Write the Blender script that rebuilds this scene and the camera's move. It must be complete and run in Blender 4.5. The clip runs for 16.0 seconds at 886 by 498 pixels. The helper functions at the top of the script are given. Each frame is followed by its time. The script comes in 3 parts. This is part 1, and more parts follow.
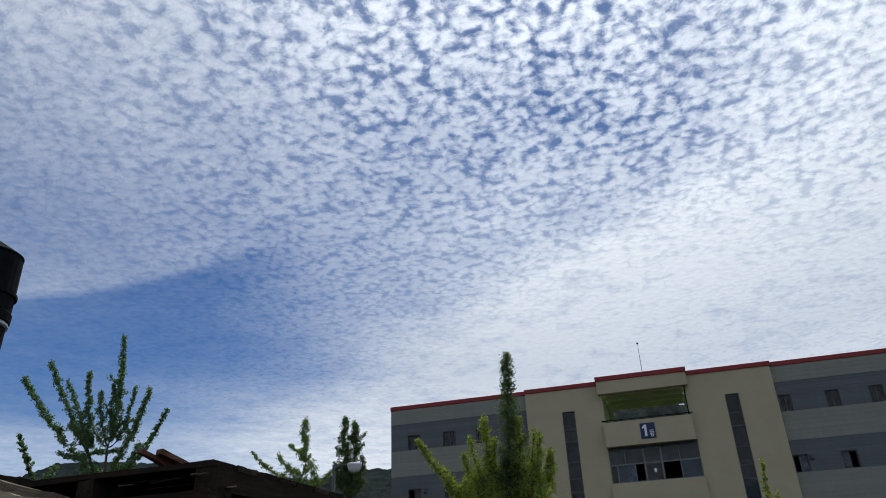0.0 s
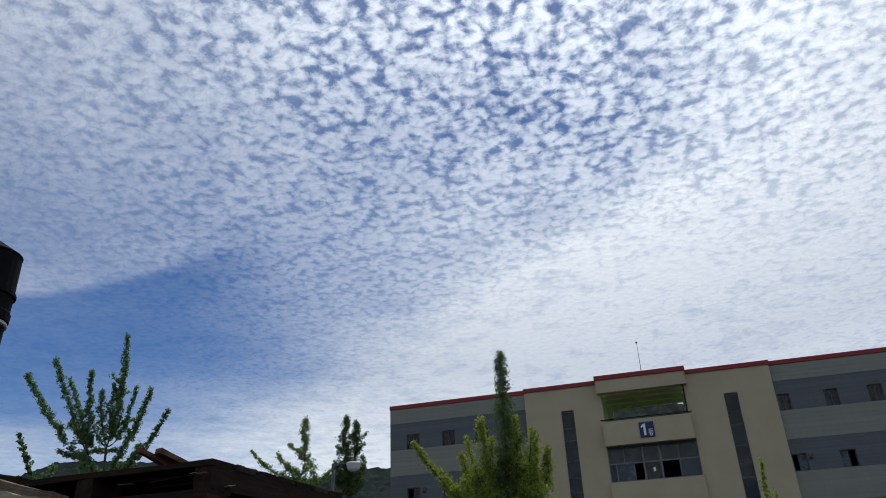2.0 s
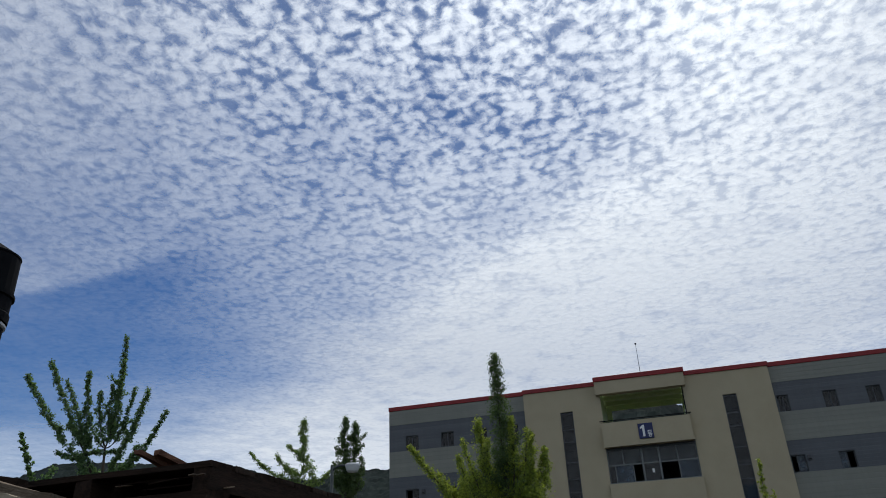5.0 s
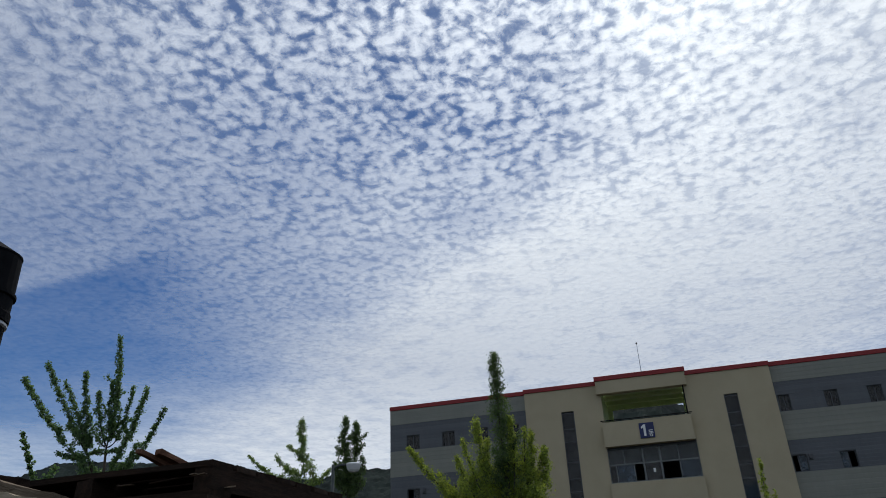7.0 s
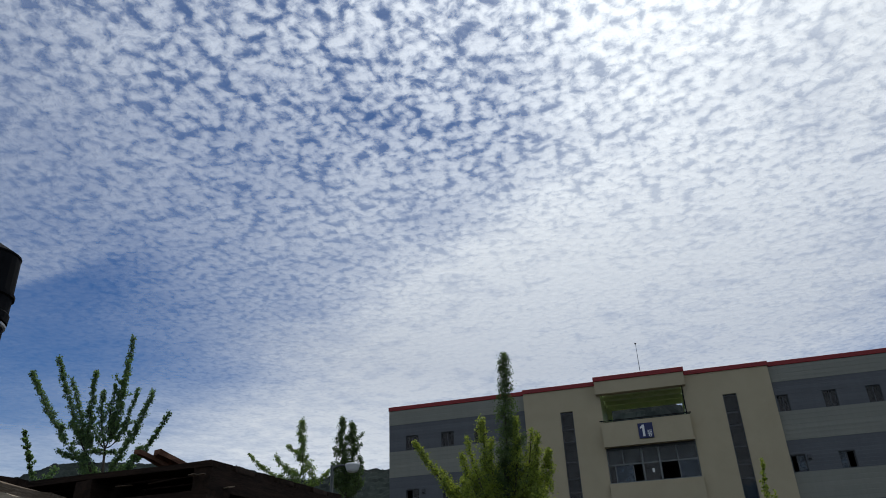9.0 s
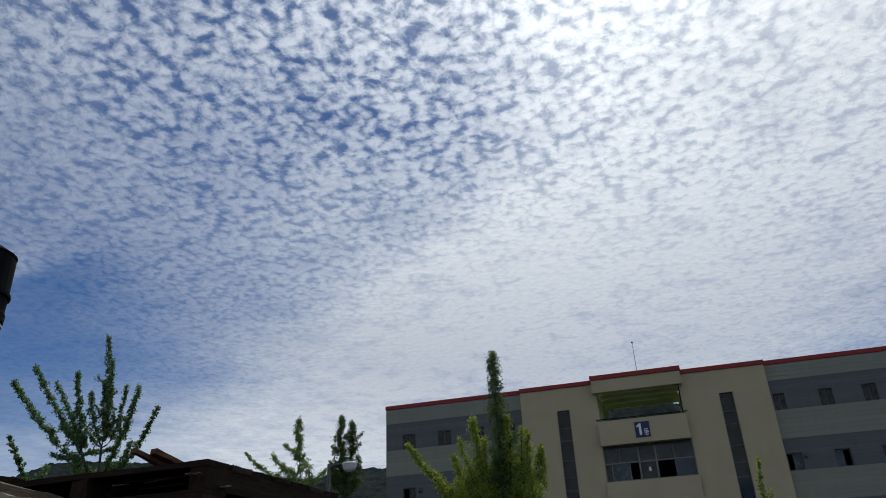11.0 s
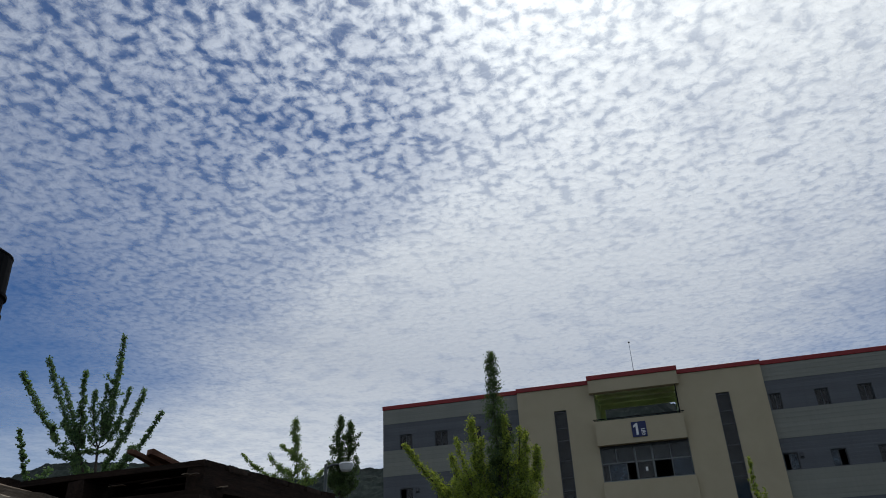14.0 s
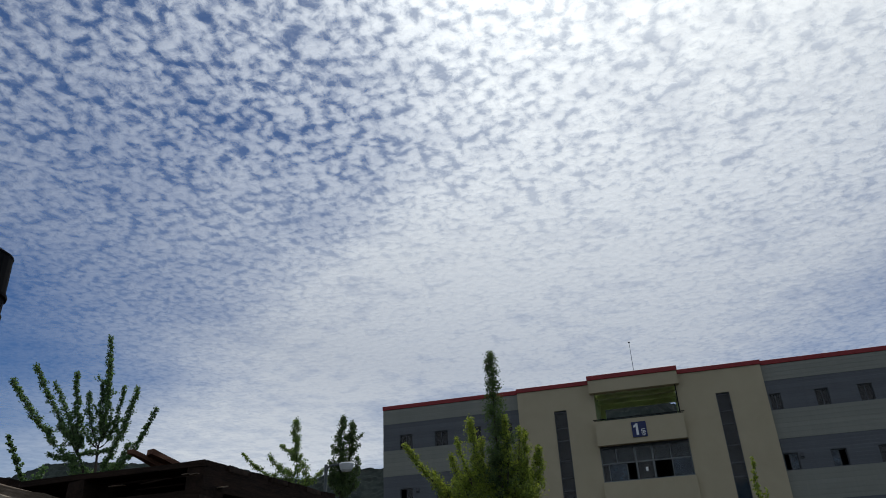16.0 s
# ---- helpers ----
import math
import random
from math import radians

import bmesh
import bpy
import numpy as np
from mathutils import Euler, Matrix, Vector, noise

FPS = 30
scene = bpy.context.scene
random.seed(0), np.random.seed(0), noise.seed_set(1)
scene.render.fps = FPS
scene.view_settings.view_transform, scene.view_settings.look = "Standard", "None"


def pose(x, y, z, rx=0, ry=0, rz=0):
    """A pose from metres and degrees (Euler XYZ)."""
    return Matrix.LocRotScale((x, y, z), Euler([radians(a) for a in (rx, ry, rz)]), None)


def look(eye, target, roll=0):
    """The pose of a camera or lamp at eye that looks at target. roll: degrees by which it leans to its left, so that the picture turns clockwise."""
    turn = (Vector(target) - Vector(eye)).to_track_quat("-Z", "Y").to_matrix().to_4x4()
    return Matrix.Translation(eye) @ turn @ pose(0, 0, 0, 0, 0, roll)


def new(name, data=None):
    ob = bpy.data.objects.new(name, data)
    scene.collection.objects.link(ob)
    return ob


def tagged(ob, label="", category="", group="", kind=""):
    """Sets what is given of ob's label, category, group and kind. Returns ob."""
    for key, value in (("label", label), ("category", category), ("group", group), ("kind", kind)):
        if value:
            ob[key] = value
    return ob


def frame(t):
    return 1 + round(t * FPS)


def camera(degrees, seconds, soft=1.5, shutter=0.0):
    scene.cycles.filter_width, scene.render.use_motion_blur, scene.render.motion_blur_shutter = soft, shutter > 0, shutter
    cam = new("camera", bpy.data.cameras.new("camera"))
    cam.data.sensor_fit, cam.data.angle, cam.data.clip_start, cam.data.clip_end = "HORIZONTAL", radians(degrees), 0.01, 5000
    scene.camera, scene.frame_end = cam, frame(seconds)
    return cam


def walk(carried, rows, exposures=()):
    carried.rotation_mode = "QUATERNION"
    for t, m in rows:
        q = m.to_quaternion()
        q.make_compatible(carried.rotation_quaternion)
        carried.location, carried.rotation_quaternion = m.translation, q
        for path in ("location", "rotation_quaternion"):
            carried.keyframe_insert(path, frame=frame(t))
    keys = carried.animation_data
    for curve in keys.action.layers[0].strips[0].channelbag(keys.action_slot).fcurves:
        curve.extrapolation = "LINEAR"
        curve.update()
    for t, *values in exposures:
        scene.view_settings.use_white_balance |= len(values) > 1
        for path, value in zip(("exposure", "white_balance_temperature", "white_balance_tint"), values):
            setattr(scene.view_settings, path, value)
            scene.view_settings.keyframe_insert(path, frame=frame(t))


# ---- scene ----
TIMES = [0, 0.5, 1, 1.5, 2, 2.5, 3, 3.5, 4, 4.5, 5, 5.5, 6, 6.5, 7, 7.5, 8, 8.5, 9, 9.5, 10, 10.5, 11,
         11.5, 12, 12.5, 13, 13.5, 14, 14.5, 15, 15.5, 16]
EYE = 1.5

# ---- camera: a phone held on one spot, nudged a little on the way ----
cam = camera(63.66, 16.0, soft=0.95)
BASE = pose(0, 0, EYE, 117.05, 0, 0) @ pose(0, 0, 0, 0, 0, -2.39)
# degrees of turn to the left and upwards, every half second
TURN = [0, -.13, -.07, -.06, -.07, -.15, 0, -.13, -.195, -.17, -.15, -.14, -.13, -.13, -.07, -.14, -.195, -.21, -.15,
        -.2, -.27, -.34, -.40, -.43, -.49, -.64, -.71, -.71, -.64, -.64, -.58, -.58, -.63]
LIFT = [0, -.01, -.01, -.07, -.07, -.12, -.13, -.135, .06, .05, .03, .02, .015, .015, -.01, .015, .005, .015, .015,
        0, -.03, -.05, -.07, -.077, -.054, -.07, 0, -.01, -.06, -.05, -.01, -.07, -.05]
walk(cam, [(t, BASE @ pose(0, 0, 0, b, a, 0)) for t, a, b in zip(TIMES, TURN, LIFT)],
     exposures=[(0, -.70, 6500, 4), (4, -.75, 6500, 4), (9, -.92, 6500, 4), (16, -1.08, 6500, 4)])

# ---- light: high sun in front of the camera, behind the cloud sheet ----
SUN_AZ, SUN_EL = radians(13), radians(68)
world = bpy.data.worlds.new("world")
scene.world = world
world.use_nodes = True
wn = world.node_tree
sky = wn.nodes.new("ShaderNodeTexSky")
sky.sky_type, sky.sun_disc = "NISHITA", False
sky.sun_elevation, sky.sun_rotation = SUN_EL, SUN_AZ
sky.air_density, sky.dust_density, sky.ozone_density, sky.altitude = 1.0, 0.0, 3.0, 900
wn.nodes["Background"].inputs[1].default_value = 0.085
deep = wn.nodes.new("ShaderNodeHueSaturation")
deep.inputs["Saturation"].default_value = 1.5
wn.links.new(sky.outputs[0], deep.inputs["Color"])
tint = wn.nodes.new("ShaderNodeMix")
tint.data_type, tint.blend_type = "RGBA", "MULTIPLY"
tint.inputs["Factor"].default_value = 1.0
tint.inputs["B"].default_value = (.76, 1.0, 1.26, 1)
wn.links.new(deep.outputs[0], tint.inputs["A"])
wn.links.new(tint.outputs["Result"], wn.nodes["Background"].inputs[0])
sun = new("sun", bpy.data.lights.new("sun", "SUN"))
sun.data.energy, sun.data.angle, sun.data.color = 4.4, radians(0.6), (1, .97, .92)
toward = Vector((math.sin(SUN_AZ) * math.cos(SUN_EL), math.cos(SUN_AZ) * math.cos(SUN_EL), math.sin(SUN_EL)))
sun.matrix_world = look(toward * 50, (0, 0, 0))


# ---- materials ----
def material(name):
    m = bpy.data.materials.new(name)
    m.use_nodes = True
    return m, m.node_tree.nodes, m.node_tree.links, m.node_tree.nodes["Principled BSDF"]


def put(n, links, value, socket):
    if isinstance(value, (int, float)):
        socket.default_value = value
    else:
        links.new(value, socket)


def calc(n, links, op, a, b=0.0, c=0.0, clamp=False):
    node = n.new("ShaderNodeMath")
    node.operation, node.use_clamp = op, clamp
    for v, s in zip((a, b, c), node.inputs):
        put(n, links, v, s)
    return node.outputs[0]


def noise_tex(n, links, scale, detail=4.0, rough=.55, coords="Object", stretch=(1, 1, 1), warp=0.0):
    tc = n.new("ShaderNodeTexCoord")
    mp = n.new("ShaderNodeMapping")
    mp.inputs["Scale"].default_value = stretch
    links.new(tc.outputs[coords], mp.inputs[0])
    t = n.new("ShaderNodeTexNoise")
    t.inputs["Scale"].default_value, t.inputs["Detail"].default_value = scale, detail
    t.inputs["Roughness"].default_value, t.inputs["Distortion"].default_value = rough, warp
    links.new(mp.outputs[0], t.inputs["Vector"])
    return t.outputs["Fac"]


def ramp(n, links, fac, stops):
    r = n.new("ShaderNodeValToRGB")
    while len(r.color_ramp.elements) < len(stops):
        r.color_ramp.elements.new(.5)
    for e, (p, c) in zip(r.color_ramp.elements, stops):
        e.position, e.color = p, (*c, 1)
    links.new(fac, r.inputs[0])
    return r.outputs[0]


def worn(name, dark, light, rough=.8, fine=30, coarse=1.2, bump=.15, metal=0.0, stretch=(1, 1, 1), coords="Object"):
    """A surface whose colour wanders between two tones, with stains and fine grain."""
    m, n, l, p = material(name)
    a = noise_tex(n, l, coarse, 5, .6, coords, stretch, .4)
    b = noise_tex(n, l, fine, 3, .6, coords, stretch)
    mix = calc(n, l, "ADD", calc(n, l, "MULTIPLY", a, .65), calc(n, l, "MULTIPLY", b, .35))
    l.new(ramp(n, l, mix, [(.3, dark), (.7, light)]), p.inputs["Base Color"])
    p.inputs["Metallic"].default_value = metal
    p.inputs["Specular IOR Level"].default_value = .08 if rough > .84 else .4
    l.new(calc(n, l, "ADD", calc(n, l, "MULTIPLY", a, .2), rough - .1), p.inputs["Roughness"])
    bp = n.new("ShaderNodeBump")
    bp.inputs["Strength"].default_value, bp.inputs["Distance"].default_value = bump, .01
    l.new(b, bp.inputs["Height"])
    l.new(bp.outputs[0], p.inputs["Normal"])
    return m


def siding(name, dark, light, pitch):
    """Painted metal siding with horizontal laps of the given pitch, streaked by rain."""
    m, n, l, p = material(name)
    tc = n.new("ShaderNodeTexCoord")
    sp = n.new("ShaderNodeSeparateXYZ")
    l.new(tc.outputs["Object"], sp.inputs[0])
    saw = calc(n, l, "FRACT", calc(n, l, "DIVIDE", sp.outputs[2], pitch))
    lap = calc(n, l, "LESS_THAN", saw, .12)
    board = n.new("ShaderNodeTexWhiteNoise")
    board.noise_dimensions = "1D"
    l.new(calc(n, l, "FLOOR", calc(n, l, "DIVIDE", sp.outputs[2], pitch)), board.inputs["W"])
    a = noise_tex(n, l, .6, 5, .6, "Object", (1, 1, 2.5))
    streak = noise_tex(n, l, 1.0, 4, .6, "Object", (5, 5, .25))
    mix = calc(n, l, "ADD", calc(n, l, "MULTIPLY", a, .4), calc(n, l, "MULTIPLY", streak, .35))
    mix = calc(n, l, "ADD", mix, calc(n, l, "MULTIPLY", board.outputs["Value"], .22))
    mix = calc(n, l, "SUBTRACT", mix, calc(n, l, "MULTIPLY", lap, .16))
    l.new(ramp(n, l, mix, [(.2, dark), (.75, light)]), p.inputs["Base Color"])
    p.inputs["Roughness"].default_value = .55
    bp = n.new("ShaderNodeBump")
    bp.inputs["Strength"].default_value, bp.inputs["Distance"].default_value = .6, .02
    l.new(saw, bp.inputs["Height"])
    l.new(bp.outputs[0], p.inputs["Normal"])
    return m


def leaf_material(name, dark, light, through_light):
    m, n, l, p = material(name)
    g = n.new("ShaderNodeNewGeometry")
    a = noise_tex(n, l, 1.5, 3)
    mix = calc(n, l, "ADD", calc(n, l, "MULTIPLY", g.outputs["Random Per Island"], .6), calc(n, l, "MULTIPLY", a, .4))
    col = ramp(n, l, mix, [(.1, dark), (.85, light)])
    l.new(col, p.inputs["Base Color"])
    p.inputs["Roughness"].default_value = .5
    tr = n.new("ShaderNodeBsdfTranslucent")
    l.new(ramp(n, l, mix, [(.1, dark), (.85, through_light)]), tr.inputs[0])
    mx = n.new("ShaderNodeMixShader")
    mx.inputs[0].default_value = .45
    l.new(p.outputs[0], mx.inputs[1])
    l.new(tr.outputs[0], mx.inputs[2])
    l.new(mx.outputs[0], n["Material Output"].inputs[0])
    return m


def glass_material(name, tint, rough=.03):
    m, n, l, p = material(name)
    # uneven reflections put into the glass colour as a mottled tint
    a = noise_tex(n, l, 2.2, 3)
    l.new(ramp(n, l, a, [(.3, tuple(v * .4 for v in tint)), (.5, tuple(v * .85 for v in tint)), (.7, tuple(v * 1.25 for v in tint))]), p.inputs["Base Color"])
    p.inputs["Roughness"].default_value = rough
    p.inputs["IOR"].default_value = 1.36
    p.inputs["Alpha"].default_value = .8
    return m


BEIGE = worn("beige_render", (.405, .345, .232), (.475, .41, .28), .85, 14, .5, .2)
LIGHT_SIDING = siding("pale_grey_siding", (.190, .190, .158), (.25, .25, .207), .3)
BLUE_SIDING = siding("blue_grey_siding", (.078, .083, .090), (.116, .123, .134), .22)
RED = worn("red_coping", (.20, .012, .014), (.30, .020, .02), .5, 20, .8, .1)
GREEN_WALL = worn("lime_green_paint", (.47, .56, .27), (.60, .68, .37), .7, 12, .8, .1)
# paler than the walls: bounced light on the terrace ceiling, put into the colour
BOUNCE_GREEN = worn("green_paint_with_bounce", (.56, .64, .40), (.68, .74, .50), .8, 12, .8, .1)
DARK_FRAME = worn("dark_aluminium", (.055, .055, .058), (.095, .095, .098), .5, 40, 3, .05, .2)
PALE_FRAME = worn("white_aluminium", (.12, .125, .12), (.20, .205, .20), .5, 40, 3, .05, .1)
GLASS = glass_material("window_glass", (.042, .041, .038))
# greyer and rougher than the glass of the other panes
GREY_GLASS = glass_material("grey_pane_glass", (.07, .074, .070), .12)
BLUE_GLASS = glass_material("curtained_glass", (.065, .085, .105), .06)
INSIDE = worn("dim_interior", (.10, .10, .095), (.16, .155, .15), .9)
CONCRETE = worn("concrete", (.24, .235, .22), (.36, .35, .33), .9, 18, .7, .25)
NAVY = worn("navy_enamel", (.006, .011, .065), (.011, .018, .105), .35, 30, 2, .03)
WHITE = worn("white_paint", (.70, .70, .68), (.84, .84, .82), .5, 30, 3, .03)
STEEL = worn("galvanised_steel", (.30, .31, .32), (.46, .47, .48), .45, 30, 3, .06, .7)
POLE_GREY = worn("grey_pole_paint", (.06, .068, .066), (.10, .11, .108), .86, 30, 3, .05)
LAMP_WHITE = worn("lamp_housing", (.52, .53, .53), (.66, .67, .66), .4, 20, 4, .05)
LAMP_GLASS = worn("milky_lens", (.35, .36, .36), (.48, .49, .48), .25, 12, 4, .02)
BLACK_METAL = worn("black_sheet_metal", (.006, .006, .007), (.014, .014, .016), .86, 25, 4, .15, 0)
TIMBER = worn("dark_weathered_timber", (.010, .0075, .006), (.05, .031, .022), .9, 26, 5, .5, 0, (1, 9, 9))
GREY_TIMBER = worn("grey_brown_timber", (.07, .053, .038), (.30, .23, .165), .88, 24, 4, .6, 0, (1, 8, 8))
BROWN_TIMBER = worn("brown_timber", (.06, .028, .018), (.22, .11, .07), .85, 24, 4, .5, 0, (1, 8, 8))
PALE_TIMBER = worn("pale_timber", (.25, .19, .13), (.50, .42, .31), .85, 24, 4, .4, 0, (1, 8, 8))
BARK = worn("grey_brown_bark", (.03, .025, .02), (.09, .075, .06), .95, 40, 6, .5, 0, (1, 1, .3))
GINKGO = leaf_material("ginkgo_leaf", (.042, .088, .034), (.18, .28, .10), (.30, .46, .13))
FRESH = leaf_material("young_ginkgo_leaf", (.065, .11, .022), (.39, .46, .085), (.74, .82, .10))
SAPLING = leaf_material("sapling_leaf", (.055, .10, .03), (.26, .37, .10), (.48, .62, .12))
POPLAR = leaf_material("dark_leaf", (.035, .065, .022), (.11, .17, .05), (.22, .32, .06))
SOIL = worn("gravelly_ground", (.05, .047, .043), (.095, .09, .08), .95, 4, .05, .4)
# woodland green, with a little distance haze put into the colour as blue
FOREST = worn("wooded_hillside", (.004, .008, .007), (.026, .037, .033), .95, .06, .012, .8)


def cloud_material():
    """A thin sheet of rippled cloud: the sun behind it shines through, brightest towards the sun; between the puffs it is clear."""
    m, n, l, p = material("cloud_sheet")
    n.remove(p)
    tc = n.new("ShaderNodeTexCoord")
    warp = n.new("ShaderNodeTexNoise")
    warp.inputs["Scale"].default_value, warp.inputs["Detail"].default_value = .02, 3.0
    l.new(tc.outputs["Object"], warp.inputs["Vector"])
    off = n.new("ShaderNodeVectorMath")
    off.operation = "MULTIPLY_ADD"
    l.new(warp.outputs["Color"], off.inputs[0])
    off.inputs[1].default_value = (26, 26, 0)
    l.new(tc.outputs["Object"], off.inputs[2])

    def space(turn, stretch):
        a, b = n.new("ShaderNodeMapping"), n.new("ShaderNodeMapping")
        a.inputs["Rotation"].default_value = (0, 0, radians(turn))
        b.inputs["Scale"].default_value = (*stretch, 1)
        l.new(off.outputs[0], a.inputs[0])
        l.new(a.outputs[0], b.inputs[0])
        return b.outputs[0]

    puffs, rows = space(14, (.9, .82)), space(8, (.85, .8))

    def fbm(scale, detail, rough, where=puffs):
        t = n.new("ShaderNodeTexNoise")
        t.inputs["Scale"].default_value, t.inputs["Detail"].default_value = scale, detail
        t.inputs["Roughness"].default_value = rough
        l.new(where, t.inputs["Vector"])
        return calc(n, l, "SUBTRACT", t.outputs["Fac"], .5)

    def cells(scale):
        """Rounded heads, lowest along the seams between them."""
        t = n.new("ShaderNodeTexVoronoi")
        t.voronoi_dimensions, t.feature = "2D", "SMOOTH_F1"
        t.inputs["Scale"].default_value, t.inputs["Smoothness"].default_value = scale, .55
        l.new(puffs, t.inputs["Vector"])
        return calc(n, l, "SUBTRACT", .36, t.outputs["Distance"])

    def value(name):
        v = n.new("ShaderNodeAttribute")
        v.attribute_name = name
        return v.outputs["Fac"]

    def total(*terms):
        out = 0.0
        for field, weight in terms:
            out = calc(n, l, "MULTIPLY_ADD", field, weight, out)
        return out

    cover, gaps = value("cover"), value("gaps")
    fine, wave = fbm(.085, 5.0, .62), fbm(.034, 2.5, .5, rows)
    heads = total((cells(.048), .95), (fbm(.040, 3.0, .55), 1.6), (fbm(.013, 2, .5), .9), (wave, .35))
    puff = total((heads, 1.0), (fine, 1.25))
    s = n.new("ShaderNodeMapRange")
    s.interpolation_type = "SMOOTHSTEP"
    s.inputs["From Min"].default_value, s.inputs["From Max"].default_value = -.62, .44
    l.new(puff, s.inputs["Value"])
    # where the heads crowd together, only narrow creases are left between them
    hollow = calc(n, l, "POWER", calc(n, l, "SUBTRACT", 1.0, s.outputs[0]), calc(n, l, "MULTIPLY_ADD", gaps, -1.7, 2.8))
    lack = calc(n, l, "MULTIPLY", hollow, calc(n, l, "MULTIPLY_ADD", calc(n, l, "POWER", gaps, 1.3), .87, .01))
    # where the gaps close, long soft ripples remain
    ripple = calc(n, l, "MULTIPLY", fbm(.014, 2, .45, rows), calc(n, l, "SUBTRACT", 1.1, gaps, clamp=True))
    wisp = total((fbm(.0035, 2, .5), .5), (fbm(.0095, 2, .5), .35), (wave, .10), (ripple, .55))
    wisp = calc(n, l, "ADD", wisp, 1.04)
    dens = calc(n, l, "MULTIPLY", calc(n, l, "MULTIPLY", cover, wisp), calc(n, l, "SUBTRACT", 1.0, lack), clamp=True)
    # shading of the puffs put into the colour: creases greyer, heads whiter
    puff_shade = ramp(n, l, s.outputs[0], [(.0, (.74, .79, .86)), (.5, (.88, .905, .94)), (1, (.965, .98, 1))])
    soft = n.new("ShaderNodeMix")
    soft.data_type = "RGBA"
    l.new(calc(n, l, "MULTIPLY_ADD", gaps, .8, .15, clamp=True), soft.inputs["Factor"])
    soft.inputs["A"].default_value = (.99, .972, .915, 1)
    l.new(puff_shade, soft.inputs["B"])
    tr = n.new("ShaderNodeBsdfTranslucent")
    fw = n.new("ShaderNodeBsdfRefraction")
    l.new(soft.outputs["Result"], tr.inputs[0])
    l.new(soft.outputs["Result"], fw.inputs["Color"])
    fw.inputs["Roughness"].default_value, fw.inputs["IOR"].default_value = .86, 1.6
    relief = n.new("ShaderNodeBump")
    relief.inputs["Strength"].default_value, relief.inputs["Distance"].default_value = .95, 14.0
    relief.invert = True
    swell = calc(n, l, "MULTIPLY_ADD", gaps, .8, .12)
    l.new(calc(n, l, "MULTIPLY", total((heads, 1.0), (fine, .6)), swell), relief.inputs["Height"])
    l.new(relief.outputs[0], tr.inputs["Normal"])
    body = n.new("ShaderNodeMixShader")
    body.inputs[0].default_value = .23
    l.new(tr.outputs[0], body.inputs[1])
    l.new(fw.outputs[0], body.inputs[2])
    cl = n.new("ShaderNodeBsdfTransparent")
    mx = n.new("ShaderNodeMixShader")
    l.new(dens, mx.inputs[0])
    l.new(cl.outputs[0], mx.inputs[1])
    l.new(body.outputs[0], mx.inputs[2])
    l.new(mx.outputs[0], n["Material Output"].inputs[0])
    return m


CLOUD = cloud_material()


# ---- building blocks ----
def box(bm, x0, x1, y0, y1, z0, z1):
    v = [bm.verts.new((x, y, z)) for x in (x0, x1) for y in (y0, y1) for z in (z0, z1)]
    for f in ((0, 1, 3, 2), (4, 6, 7, 5), (0, 4, 5, 1), (2, 3, 7, 6), (0, 2, 6, 4), (1, 5, 7, 3)):
        bm.faces.new([v[i] for i in f])


def boxes(*sizes, bevel=0.0):
    bm = bmesh.new()
    for s in sizes:
        box(bm, *s)
    if bevel:
        bmesh.ops.bevel(bm, geom=bm.edges[:], offset=bevel, segments=1, affect="EDGES")
    return bm


def part(name, bm, mat, parent=None, label="", smooth=False):
    me = bpy.data.meshes.new(name)
    bm.normal_update()
    bm.to_mesh(me)
    bm.free()
    me.materials.append(mat)
    if smooth:
        for f in me.polygons:
            f.use_smooth = True
    ob = new(name, me)
    ob.parent = parent
    return tagged(ob, label)


def ring(bm, pts, radii, sides=8):
    """A tapering tube along points."""
    rows = []
    for i, (p, r) in enumerate(zip(pts, radii)):
        d = (Vector(pts[min(i + 1, len(pts) - 1)]) - Vector(pts[max(i - 1, 0)])).normalized()
        a = d.orthogonal().normalized()
        b = d.cross(a)
        rows.append([bm.verts.new(Vector(p) + r * (math.cos(t) * a + math.sin(t) * b))
                     for t in (2 * math.pi * k / sides for k in range(sides))])
    for p, q in zip(rows, rows[1:]):
        for k in range(sides):
            bm.faces.new((p[k], p[(k + 1) % sides], q[(k + 1) % sides], q[k]))
    bm.faces.new(rows[0][::-1])
    bm.faces.new(rows[-1])


